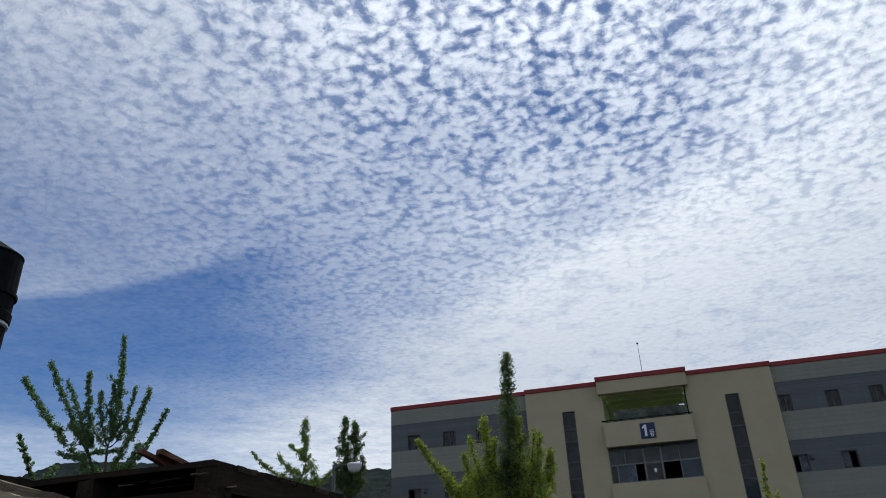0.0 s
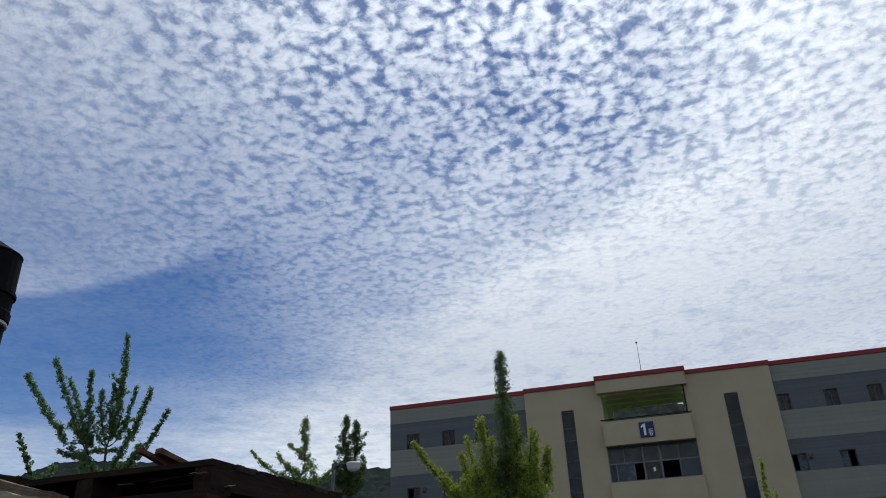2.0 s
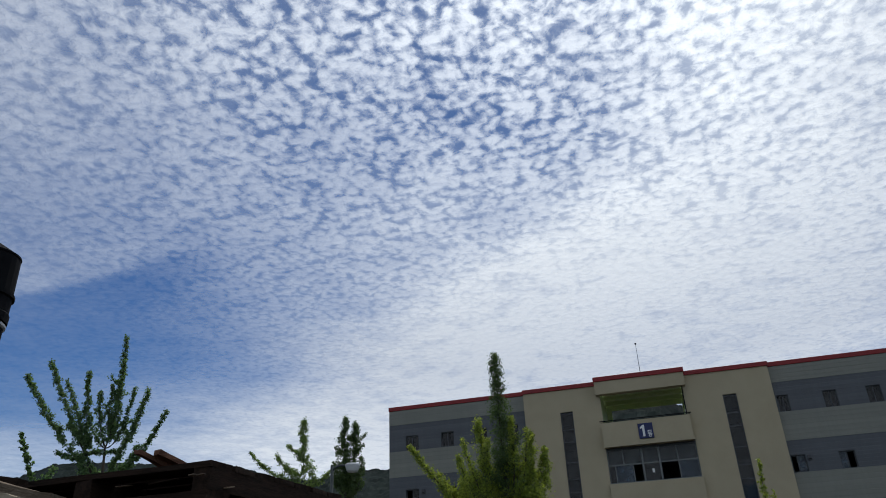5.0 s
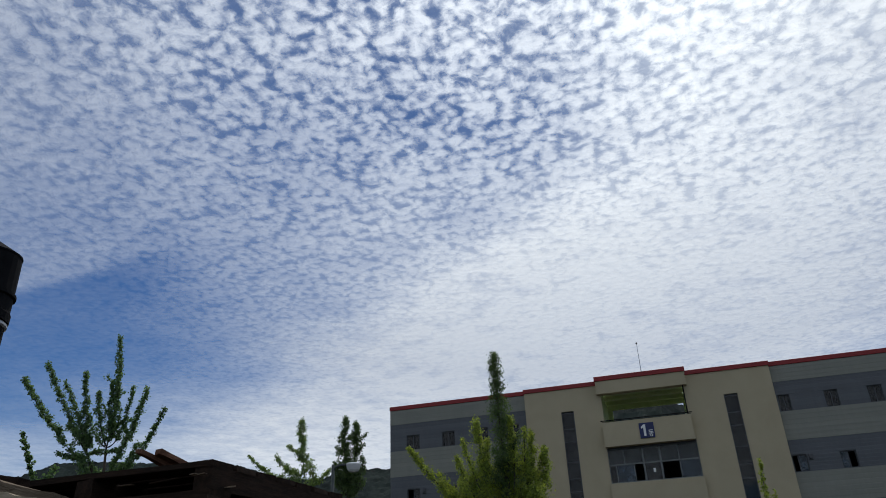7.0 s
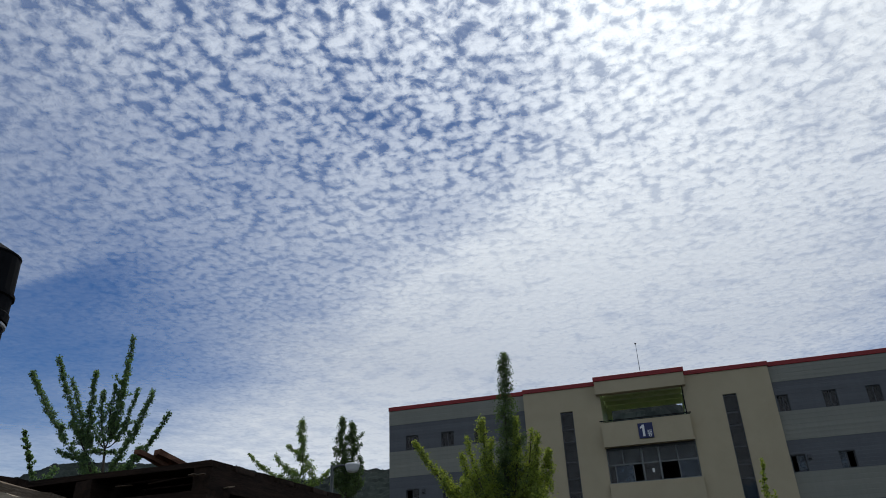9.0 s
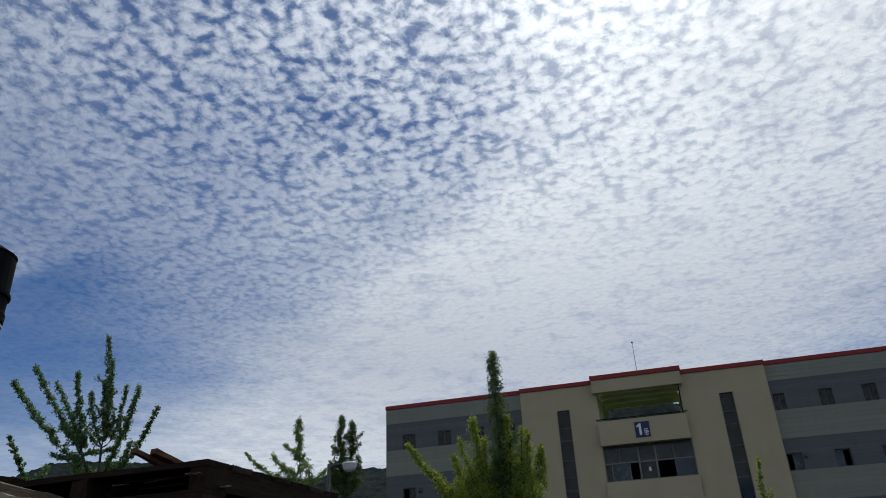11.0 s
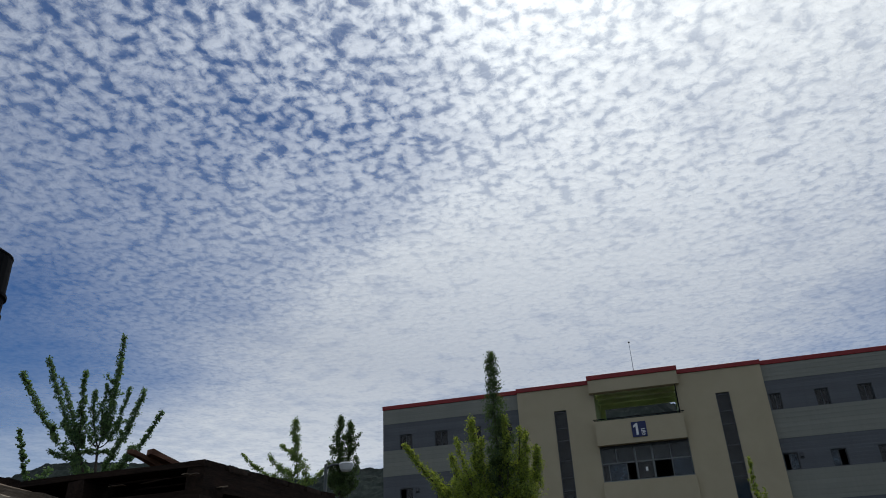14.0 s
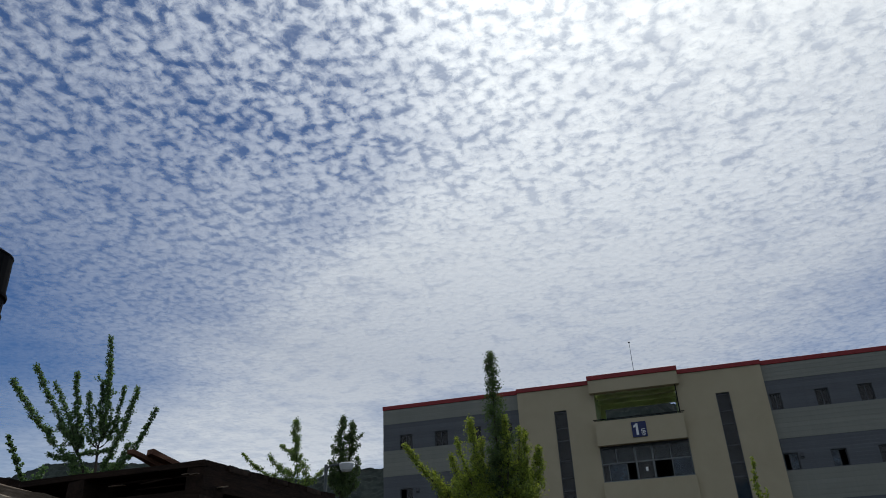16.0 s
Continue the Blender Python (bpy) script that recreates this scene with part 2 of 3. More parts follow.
def pierced(x0, x1, z0, z1, y0, y1, holes):
    """A wall from x0 to x1 and z0 to z1, one shell, with rectangular openings (x0, x1, z0, z1) through it."""
    bm = bmesh.new()
    xs = sorted({v for v in (x0, x1, *(v for h in holes for v in h[:2])) if x0 <= v <= x1})
    zs = sorted({v for v in (z0, z1, *(v for h in holes for v in h[2:])) if z0 <= v <= z1})
    grid = {}

    def vert(i, j, y):
        if (i, j, y) not in grid:
            grid[i, j, y] = bm.verts.new((xs[i], y, zs[j]))
        return grid[i, j, y]

    def solid(i, j):
        if not (0 <= i < len(xs) - 1 and 0 <= j < len(zs) - 1):
            return False
        x, z = (xs[i] + xs[i + 1]) / 2, (zs[j] + zs[j + 1]) / 2
        return not any(h[0] <= x <= h[1] and h[2] <= z <= h[3] for h in holes)

    for i in range(len(xs) - 1):
        for j in range(len(zs) - 1):
            if not solid(i, j):
                continue
            bm.faces.new([vert(*k, y0) for k in ((i, j), (i + 1, j), (i + 1, j + 1), (i, j + 1))])
            bm.faces.new([vert(*k, y1) for k in ((i, j + 1), (i + 1, j + 1), (i + 1, j), (i, j))])
            for di, dj, p, q in ((-1, 0, (i, j + 1), (i, j)), (1, 0, (i + 1, j), (i + 1, j + 1)),
                                 (0, -1, (i, j), (i + 1, j)), (0, 1, (i + 1, j + 1), (i, j + 1))):
                if not solid(i + di, j + dj):
                    bm.faces.new((vert(*p, y0), vert(*p, y1), vert(*q, y1), vert(*q, y0)))
    bmesh.ops.recalc_face_normals(bm, faces=bm.faces[:])
    return bm


# ---- setting: ground, hills, cloud sheet ----
bm = bmesh.new()
bmesh.ops.create_grid(bm, x_segments=40, y_segments=40, size=5000)
ground = part("ground", bm, SOIL)
tagged(ground, "dry gravelly ground reaching to the hills", "ground", kind="structure")

RIDGE_AZ = [-180, -60, -45, -31, -28.5, -24.6, -16.4, -13, -10, -7, -5, 5, 12, 16.6, 17.9, 25, 60, 180]
RIDGE_EL = [5, 7, 8.2, 8.6, 9.8, 10.2, 10.2, 9.45, 9.35, 10.0, 9.9, 12.6, 14.6, 14.7, 13.2, 12, 8, 5]


def hills():
    na, nr = 900, 130
    az = np.linspace(-75, 75, na)
    verts, faces = [], []
    for i, a in enumerate(az):
        el = np.interp(a, RIDGE_AZ, RIDGE_EL)
        top = 1300 * math.tan(radians(el)) + EYE
        for j in range(nr):
            q = j / (nr - 1)
            r = 600 + 1100 * q
            rise = math.sin(min(q / .636, 1) * math.pi / 2) ** 1.4 if q < .636 else math.cos((q - .636) / .364 * math.pi / 2)
            x, y = r * math.sin(radians(a)), r * math.cos(radians(a))
            h = top * rise
            k = Vector((x, y, 0))
            h += (noise.fractal(k * .006, 1, 2, 4) * 9 + noise.noise(k * .07) * 5 + noise.noise(k * .19) * 3.5 - 9) * rise
            verts.append((x, y, max(h, 0) - .5))
    for i in range(na - 1):
        for j in range(nr - 1):
            faces.append((i * nr + j, i * nr + j + 1, (i + 1) * nr + j + 1, (i + 1) * nr + j))
    me = bpy.data.meshes.new("hills")
    me.from_pydata(verts, [], faces)
    me.materials.append(FOREST)
    return tagged(new("backdrop", me), "dark wooded hills along the skyline", "hills", kind="structure")


hills()

CLOUD_H = 800.0
# how thick the sheet is and how deep its gaps are, as x, y, thickness, gaps
COVER_NEAR = [(-610, 797, 0.55, 0.45), (-444, 807, 0.6, 0.55), (-275, 817, 0.59, 0.78), (-59, 829, 0.59, 0.93), (205, 844, 0.59, 0.98), (430, 857, 0.65, 0.85), (660, 871, 0.78, 0.65), (-709, 982, 0.5, 0.4), (-518, 994, 0.53, 0.5), (-323, 1007, 0.48, 0.68), (-75, 1024, 0.51, 0.88), (180, 1041, 0.54, 0.98), (388, 1055, 0.58, 0.98), (653, 1073, 0.76, 0.7), (-832, 1211, 0.38, 0.35), (-611, 1229, 0.46, 0.45), (-384, 1246, 0.49, 0.6), (-94, 1269, 0.48, 0.78), (265, 1297, 0.61, 0.68), (699, 1331, 0.92, 0.5)]
COVER_FAR = [(-936, 1478, 0.3, 0.25), (-717, 1498, 0.42, 0.4), (-494, 1518, 0.34, 0.65), (-253, 1540, 0.49, 0.6), (92, 1572, 0.69, 0.55), (742, 1632, 1, 0.22), (-1095, 1728, 0.2, 0.2), (-893, 1749, 0.12, 0.2), (-717, 1768, 0.18, 0.4), (-446, 1796, 0.38, 0.55), (-138, 1828, 0.58, 0.5), (343, 1878, 1, 0.2), (-1323, 2158, 0.14, 0.2), (-995, 2200, 0.12, 0.2), (-729, 2234, 0.12, 0.35), (-492, 2264, 0.38, 0.45), (-735, 2600, 0.22, 0.4), (-175, 2304, 0.83, 0.22), (409, 2378, 1, 0.16), (1240, 2484, 1, 0.18), (-1666, 2805, 0.14, 0.2), (-1195, 2881, 0.14, 0.2), (-861, 2935, 0.56, 0.2), (-423, 3006, 0.95, 0.12)]
COVER_EAST = [(791, 860, 0.9, 0.4), (1200, 884, 1, 0.34), (766, 1057, 0.9, 0.46), (1240, 1088, 1, 0.37), (852, 1313, 1, 0.4), (1349, 1352, 0.93, 0.42), (749, 1594, 1, 0.2), (1328, 1647, 0.97, 0.22), (778, 2051, 1, 0.18), (1496, 2132, 0.97, 0.2), (1950, 2183, 0.65, 0.3), (206, 2414, 1, 0.04)]
COVER_HORIZON = [(-2080, 3484, 0.45, 0.1), (-1546, 3591, 0.35, 0.1), (-1009, 3698, 0.72, 0.1), (-471, 3806, 0.98, 0.1)]


def cloud_sheet():
    n, size = 401, 6000.0
    g = np.linspace(-size, size, n)
    verts = [(x, y, 0) for y in g for x in g]
    faces = [(j * n + i, (j + 1) * n + i, (j + 1) * n + i + 1, j * n + i + 1) for j in range(n - 1) for i in range(n - 1)]
    me = bpy.data.meshes.new("cloud_sheet")
    me.from_pydata(verts, [], faces)
    me.materials.append(CLOUD)
    p = np.array(verts)[:, :2]
    # out of view: thinned overhead for sunlight, thickened behind to brighten the facade
    thick = .36 + .30 * np.clip(-p[:, 1] / 600, 0, 1)
    total, weight = .01 * np.stack([thick, np.full(len(p), .15)], 1), np.full(len(p), .01)
    for x, y, c, g in COVER_NEAR + COVER_FAR + COVER_EAST + COVER_HORIZON:
        r = 35 + .07 * math.hypot(x, y)
        w = np.exp(-((p[:, 0] - x) ** 2 + (p[:, 1] - y) ** 2) / (2 * r * r))
        total += w[:, None] * (c, g)
        weight += w
    cover, gaps = total[:, 0] / weight, total[:, 1] / weight
    # a crisp bowed edge, beyond which the sheet breaks off to clear sky
    edge = 1755 - .00042 * (p[:, 0] + 1200) ** 2 - p[:, 1]
    along = np.clip((-330 - p[:, 0]) / 250, 0, 1) * np.exp(-(edge / 260) ** 2)
    side = np.clip(edge / 40 + .5, 0, 1)
    cover += along * (side * np.maximum(.46 - cover, 0) - (1 - side) * np.maximum(cover - .16, 0))
    for name, field in (("cover", cover), ("gaps", gaps)):
        at = me.attributes.new(name, "FLOAT", "POINT")
        at.data.foreach_set("value", field.astype(np.float32))
    ob = new("cloud_sheet", me)
    return tagged(ob, "rippled white sheet of small puffy clouds with blue gaps", "clouds", kind="stuff")


clouds = cloud_sheet()

# ---- the long building ----
building = tagged(new("office_building"), "long four storey beige and grey building with red roof edge", "building")
FACE = radians(-16.4)
building.matrix_world = Matrix.Translation((-50 * math.sin(FACE), 50 * math.cos(FACE), 0)) @ Matrix.Rotation(FACE, 4, "Z")
TOP, DEPTH = 15.6, 12.0
TL, TR = -9.05, 7.38          # the tower's ends
CL, CR = -3.93, 2.05          # the projecting middle
WL, WR = -19.45, 17.9         # the wings' ends
BACK = .35                    # by how much the wings stand back


def window(parent, x0, x1, z0, z1, y, split=(.5,), opened=(), rows=(), frame_mat=DARK_FRAME, panes=None, name="window"):
    w = new(name)
    w.parent = parent
    t = .055
    bm = boxes((x0, x1, y, y + .09, z1 - t, z1), (x0, x1, y, y + .09, z0, z0 + t),
               (x0, x0 + t, y, y + .09, z0 + t, z1 - t), (x1 - t, x1, y, y + .09, z0 + t, z1 - t))
    part("window_frame", bm, frame_mat, w)
    part("window_sill", boxes((x0 - .04, x1 + .04, y - .1, y + .02, z0 - .045, z0 - .004), bevel=.008), frame_mat, w)
    cuts = [x0 + t, *(x0 + (x1 - x0) * s for s in split), x1 - t]
    zs = [z0 + t, *(z0 + (z1 - z0) * s for s in rows), z1 - t]
    for i, (a, b) in enumerate(zip(cuts, cuts[1:])):
        for j, (c, d) in enumerate(zip(zs, zs[1:])):
            if (i, j) in opened:
                continue
            yy = y + .03 + .02 * (i % 2)
            mat = (panes or {}).get((i, j), GLASS)
            pane = part("pane", boxes((a, b, yy, yy + .012, c, d)), mat, w)
        if i:
            part("mullion", boxes((a - .03, a + .03, y + .005, y + .085, z0 + t, z1 - t)), frame_mat, w)
    for z in zs[1:-1]:
        part("transom", boxes((x0 + t, x1 - t, y + .012, y + .08, z - .028, z + .028)), frame_mat, w)
    return w


def laps(x0, x1, z0, z1, y, holes, pitch):
    """Lapped boards on a wall, each one proud at its lower edge, left out where there are openings."""
    verts, faces = [], []
    count = round((z1 - z0) / pitch)
    for k in range(count):
        a, b = z0 + (z1 - z0) * k / count, z0 + (z1 - z0) * (k + 1) / count
        shut = sorted((h[0], h[1]) for h in holes if h[2] < b - .01 and h[3] > a + .01)
        xs = [x0, *(v for h in shut for v in h), x1]
        for l, r in zip(xs[::2], xs[1::2]):
            i = len(verts)
            for x in (l, r):
                verts += [(x, y - .004, a), (x, y - .016, a), (x, y - .006, b - .004), (x, y - .004, b - .004)]
            faces += [(i, i + 1, i + 2, i + 3), (i + 7, i + 6, i + 5, i + 4), (i + 1, i + 5, i + 6, i + 2), (i, i + 4, i + 5, i + 1), (i + 2, i + 6, i + 7, i + 3)]
    return verts, faces


def wing(x0, x1, upper, lower):
    y0, y1 = BACK, BACK + .25
    win_u = [(a, b, 12.27, 13.34) for a, b in upper]
    win_l = [(a, b, 8.48, 9.53) for a, b in lower]
    win_g = [(a, b, 4.70, 5.75) for a, b in lower]
    for mat, z0, z1, holes in ((LIGHT_SIDING, 14.22, 15.3, ()), (BLUE_SIDING, 12.27, 14.22, win_u),
                               (LIGHT_SIDING, 10.44, 12.27, ()), (BLUE_SIDING, 8.48, 10.44, win_l),
                               (LIGHT_SIDING, 6.66, 8.48, ()), (BLUE_SIDING, 4.70, 6.66, win_g), (LIGHT_SIDING, 0, 4.70, ())):
        proud = .012 if mat is LIGHT_SIDING else 0
        panel = part("wall_panel", pierced(x0, x1, z0, z1, y0 - proud, y1, holes), mat, building)
        me = bpy.data.meshes.new("siding")
        verts, faces = laps(x0, x1, z0, z1, y0 - proud, holes, .3 if mat is LIGHT_SIDING else .22)
        me.from_pydata(verts, [], faces)
        me.materials.append(mat)
        boards = tagged(new("siding", me), kind="stuff")
        boards.parent = panel
    part("coping", boxes((x0 - .04 if x0 < -10 else x0, x1, y0 - .08, y1 + .1, 15.3, TOP), bevel=.015), RED, building, "red painted metal coping")
    return win_u, win_l, win_g


UP_L = [(-18.14, -17.15), (-15.42, -14.44), (-12.91, -11.95), (-10.6, -9.65)]
LOW_L = [(-18.18, -17.2), (-15.45, -14.45), (-12.9, -11.95), (-10.6, -9.65)]
UP_R = [(7.52, 8.22), (10.25, 11.07), (12.78, 13.62), (15.3, 16.15)]
LOW_R = [(7.46, 8.33), (10.21, 11.13), (12.9, 13.8), (15.4, 16.3)]
for x0, x1, up, low, side in ((WL, TL, UP_L, LOW_L, 0), (TR, WR, UP_R, LOW_R, 1)):
    wu, wl, wg = wing(x0, x1, up, low)
    for k, (a, b, c, d) in enumerate(wu):
        window(building, a, b, c, d, BACK + .09)
    for k, (a, b, c, d) in enumerate(wl):
        window(building, a, b, c, d, BACK + .09, split=(.42,) if side and k == 0 else (.5,),
               opened={(0, 0)} if side and k == 0 else {(1, 0)} if side and k == 1 else {(0, 0)} if k == 0 else (),
               panes={(1, 0): BLUE_GLASS} if side and k == 0 else {(0, 0): BLUE_GLASS} if side and k == 1 else None)
    for k, (a, b, c, d) in enumerate(wg):
        window(building, a, b, c, d, BACK + .09)

for x, z in ((8.42, 9.15), (-16.98, 9.15)):
    vent = new("wall_vent")
    vent.parent = building
    part("hood", boxes((x, x + .24, BACK - .10, BACK - .002, z, z + .34), bevel=.02), DARK_FRAME, vent)
    part("slot", boxes((x + .04, x + .2, BACK - .112, BACK - .104, z + .05, z + .1)), BLACK_METAL, vent)

# tower: front wall with the two tall slots and the middle opening and window
S1, S2 = (-6.55, -5.67), (4.25, 5.12)
OPEN_Z = (12.0, 14.62)
front = pierced(TL, TR, 0, 15.3, 0, .3, [(*S1, .4, 13.72), (*S2, .4, 13.72), (CL + .25, CR - .2, *OPEN_Z), (CL + .16, CR - .03, 8.68, 11.05)])
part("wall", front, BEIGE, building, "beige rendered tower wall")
part("coping", boxes((TL - .05, CL, -.08, .4, 15.3, TOP), bevel=.015), RED, building, "red painted metal coping")
part("coping", boxes((CR, TR + .05, -.08, .4, 15.3, TOP), bevel=.015), RED, building, "red painted metal coping")
part("coping", boxes((CL - .05, CR + .05, -.56, .4, 15.45, 15.77), bevel=.015), RED, building, "red painted metal coping")
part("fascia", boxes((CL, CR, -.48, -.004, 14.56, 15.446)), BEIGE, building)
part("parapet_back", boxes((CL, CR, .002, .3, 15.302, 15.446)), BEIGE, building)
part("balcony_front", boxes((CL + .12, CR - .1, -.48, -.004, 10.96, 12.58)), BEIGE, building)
part("balcony_floor", boxes((CL + .25, CR - .2, .304, 5.0, 11.75, 12.0)), CONCRETE, building)
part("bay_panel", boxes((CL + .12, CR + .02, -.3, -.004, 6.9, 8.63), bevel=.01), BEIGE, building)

# tall slots of glazing
for a, b in (S1, S2):
    z = .4
    slot = new("strip_window")
    slot.parent = building
    part("window_frame", boxes((a, a + .06, .1, .2, .4, 13.72), (b - .06, b, .1, .2, .4, 13.72)), DARK_FRAME, slot)
    k = 0
    while z < 13.7:
        h = min((1.35, .85, 1.1)[k % 3], 13.72 - z)
        part("pane", boxes((a + .06, b - .06, .14, .155, z + .03, z + h - .03)), GLASS, slot)
        part("transom", boxes((a + .06, b - .06, .11, .19, z + h - .03, z + h + .03)), DARK_FRAME, slot)
        z += h
        k += 1

# the wide window under the terrace
bay = new("bay_window")
bay.parent = building
bx0, bx1, bz0, bz1, by = CL + .16, CR - .03, 8.68, 11.05, .12
MID, HEAD = 9.84, 10.80


def across(q):
    return bx0 + (bx1 - bx0) * q


part("window_frame", boxes((bx0, bx1, by, by + .09, bz0, bz0 + .06), (bx0, bx0 + .06, by, by + .09, bz0 + .06, bz1), (bx1 - .06, bx1, by, by + .09, bz0 + .06, bz1)), PALE_FRAME, bay)
part("header_panel", boxes((bx0 + .06, bx1 - .06, by + .01, by + .08, HEAD, bz1), bevel=.008), DARK_FRAME, bay, "dull grey panel over the panes")
part("window_sill", boxes((bx0 - .05, bx1 + .06, by - .16, by - .002, bz0 - .05, bz0 - .004), bevel=.008), PALE_FRAME, bay)
part("transom", boxes((bx0 + .06, bx1 - .06, by - .006, by + .07, MID - .045, MID + .045), bevel=.006), PALE_FRAME, bay)
for q in (.39, .58):
    part("mullion", boxes((across(q) - .06, across(q) + .06, by - .016, by + .08, bz0 + .06, HEAD), bevel=.008), PALE_FRAME, bay)
for q, z0, z1 in ((.18, MID + .045, HEAD), (.78, MID + .045, HEAD), (.08, bz0 + .06, MID - .045), (.28, bz0 + .06, MID - .045), (.78, bz0 + .06, MID - .045)):
    part("glazing_bar", boxes((across(q) - .03, across(q) + .03, by + .004, by + .07, z0, z1)), PALE_FRAME, bay)
for a, b, glass in ((0, .18, GREY_GLASS), (.18, .39, GREY_GLASS), (.39, .58, GREY_GLASS), (.58, .78, GREY_GLASS), (.78, 1, GREY_GLASS)):
    part("pane", boxes((max(across(a), bx0 + .06), min(across(b), bx1 - .06), by + .035, by + .047, MID + .045, HEAD)), glass, bay)
for a, b, glass in ((0, .08, GLASS), (.08, .28, BLUE_GLASS), (.39, .58, GLASS), (.78, 1, BLUE_GLASS)):
    part("pane", boxes((max(across(a), bx0 + .06), min(across(b), bx1 - .06), by + .035, by + .047, bz0 + .06, MID - .045)), glass, bay)
part("paper_note", boxes((-.98, -.83, .10, .104, 9.2, 9.45)), WHITE, building, "white sheet of paper on the pane")

# terrace behind the middle opening: green walls, ceiling and beams, open at the back
ox0, ox1 = CL + .25, CR - .2
part("terrace_wall", boxes((ox0 - .2, ox0, .304, 5.0, 12.004, 14.9)), GREEN_WALL, building, "lime green terrace side wall")
part("terrace_wall", boxes((ox1, ox1 + .2, .304, 5.0, 12.004, 14.9)), GREEN_WALL, building, "lime green terrace side wall")
part("terrace_ceiling", boxes((ox0, ox1, .304, 5.0, 15.0, 15.2)), BOUNCE_GREEN, building)
part("beam", boxes((ox0, ox1, 2.2, 2.5, 14.80, 14.996)), GREEN_WALL, building)
part("beam", boxes((ox0, ox1, 3.6, 3.9, 14.74, 14.996)), GREEN_WALL, building)
part("back_wall", pierced(ox0 - .2, ox1 + .2, 12.004, 15.0, 5.0, 5.2, [(ox0 + .35, ox1 - .05, 12.9, 14.66)]), GREEN_WALL, building)
railing = new("railing")
railing.parent = building
part("rail", boxes((CL + .02, CR + .02, -.5, -.44, 12.66, 12.72), bevel=.01), BLACK_METAL, railing, "black metal handrail")
part("rail", boxes((CL + .1, CR - .06, -.49, -.45, 12.584, 12.61)), BLACK_METAL, railing)
for k in range(13):
    x = CL + .12 + k * (CR - CL - .24) / 12
    part("post", boxes((x - .012, x + .012, -.484, -.456, 12.58, 12.66)), BLACK_METAL, railing)
part("corner_post", boxes((ox1 - .09, ox1 - .02, -.30, -.23, 12.584, 14.556)), BLACK_METAL, building, "dark steel corner post")
part("ceiling_lamp", boxes((-.7, -.45, 1.0, 1.25, 14.93, 14.998), bevel=.02), BLACK_METAL, building)

# shell: sides, back, roof, floors, partitions
part("side_wall", boxes((WL, WL + .25, BACK + .25, DEPTH, 0, 15.3)), LIGHT_SIDING, building)
part("side_wall", boxes((WR - .25, WR, BACK + .25, DEPTH, 0, 15.3)), LIGHT_SIDING, building)
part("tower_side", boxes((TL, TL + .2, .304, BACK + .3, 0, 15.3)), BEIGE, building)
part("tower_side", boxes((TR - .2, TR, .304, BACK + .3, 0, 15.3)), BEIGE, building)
part("side_coping", boxes((WL - .05, WL + .3, BACK + .36, DEPTH, 15.3, TOP)), RED, building)
part("rear_wall", pierced(WL, WR, 0, 15.3, DEPTH, DEPTH + .25, [(ox0, ox1, 11.9, 15.2)]), LIGHT_SIDING, building)
for a, b in ((WL + .25, ox0 - .22), (ox1 + .22, WR - .25)):
    part("roof_slab", boxes((a, b, BACK + .26, DEPTH, 14.95, 15.2)), CONCRETE, building)
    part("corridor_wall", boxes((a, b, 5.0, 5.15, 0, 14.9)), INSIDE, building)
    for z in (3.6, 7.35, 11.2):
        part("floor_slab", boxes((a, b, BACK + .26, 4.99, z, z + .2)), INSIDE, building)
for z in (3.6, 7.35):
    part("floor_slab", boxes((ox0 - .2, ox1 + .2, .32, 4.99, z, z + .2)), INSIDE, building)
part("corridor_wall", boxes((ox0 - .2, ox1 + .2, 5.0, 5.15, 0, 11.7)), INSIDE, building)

# the sign with the block's number
sign = tagged(new("building_sign"), "navy square sign with white block number", "sign")
sign.matrix_world = building.matrix_world
part("board", boxes((-1.45, -.50, -.545, -.485, 11.29, 12.29), bevel=.012), NAVY, sign)
bm = bmesh.new()
bm.faces.new([bm.verts.new((-1.13 + x, -.552, 11.42 + z)) for x, z in ((-.06, 0), (.09, 0), (.09, .76), (-.02, .76), (-.2, .62), (-.2, .49), (-.06, .56))])
part("numeral", bm, WHITE, sign)
bm = boxes((-.86, -.60, -.552, -.547, 11.76, 11.80), (-.86, -.82, -.552, -.547, 11.68, 11.76), (-.86, -.60, -.552, -.547, 11.64, 11.68),
           (-.75, -.71, -.552, -.547, 11.59, 11.64), (-.89, -.57, -.552, -.547, 11.555, 11.59))
for k in range(16):
    a, b = 2 * math.pi * k / 16, 2 * math.pi * (k + 1) / 16
    vs = [bm.verts.new((-.73 + r * math.cos(t), -.552, 11.45 + r * .85 * math.sin(t))) for r, t in ((.105, a), (.105, b), (.06, b), (.06, a))]
    bm.faces.new(vs)
part("syllable", bm, WHITE, sign)

# antenna mast on the roof
antenna = tagged(new("roof_antenna"), "thin whip antenna on the roof edge", "antenna")
antenna.matrix_world = building.matrix_world
bm = bmesh.new()
ring(bm, [(-.72, .25, 15.79), (-.72, .25, 17.0), (-.72, .25, 18.05)], [.03, .022, .014], 6)
part("mast", bm, STEEL, antenna)
part("foot", boxes((-.82, -.62, .15, .35, 15.77, 15.81), bevel=.01), STEEL, antenna)
bm = bmesh.new()
bmesh.ops.create_icosphere(bm, subdivisions=1, radius=.075, matrix=Matrix.Translation((-.72, .25, 18.05)))
part("tip", bm, BLACK_METAL, antenna)
bm = bmesh.new()
ring(bm, [(-.80, .25, 18.1), (-.66, .25, 18.0)], [.012, .012], 5)
part("crossbar", bm, STEEL, antenna)


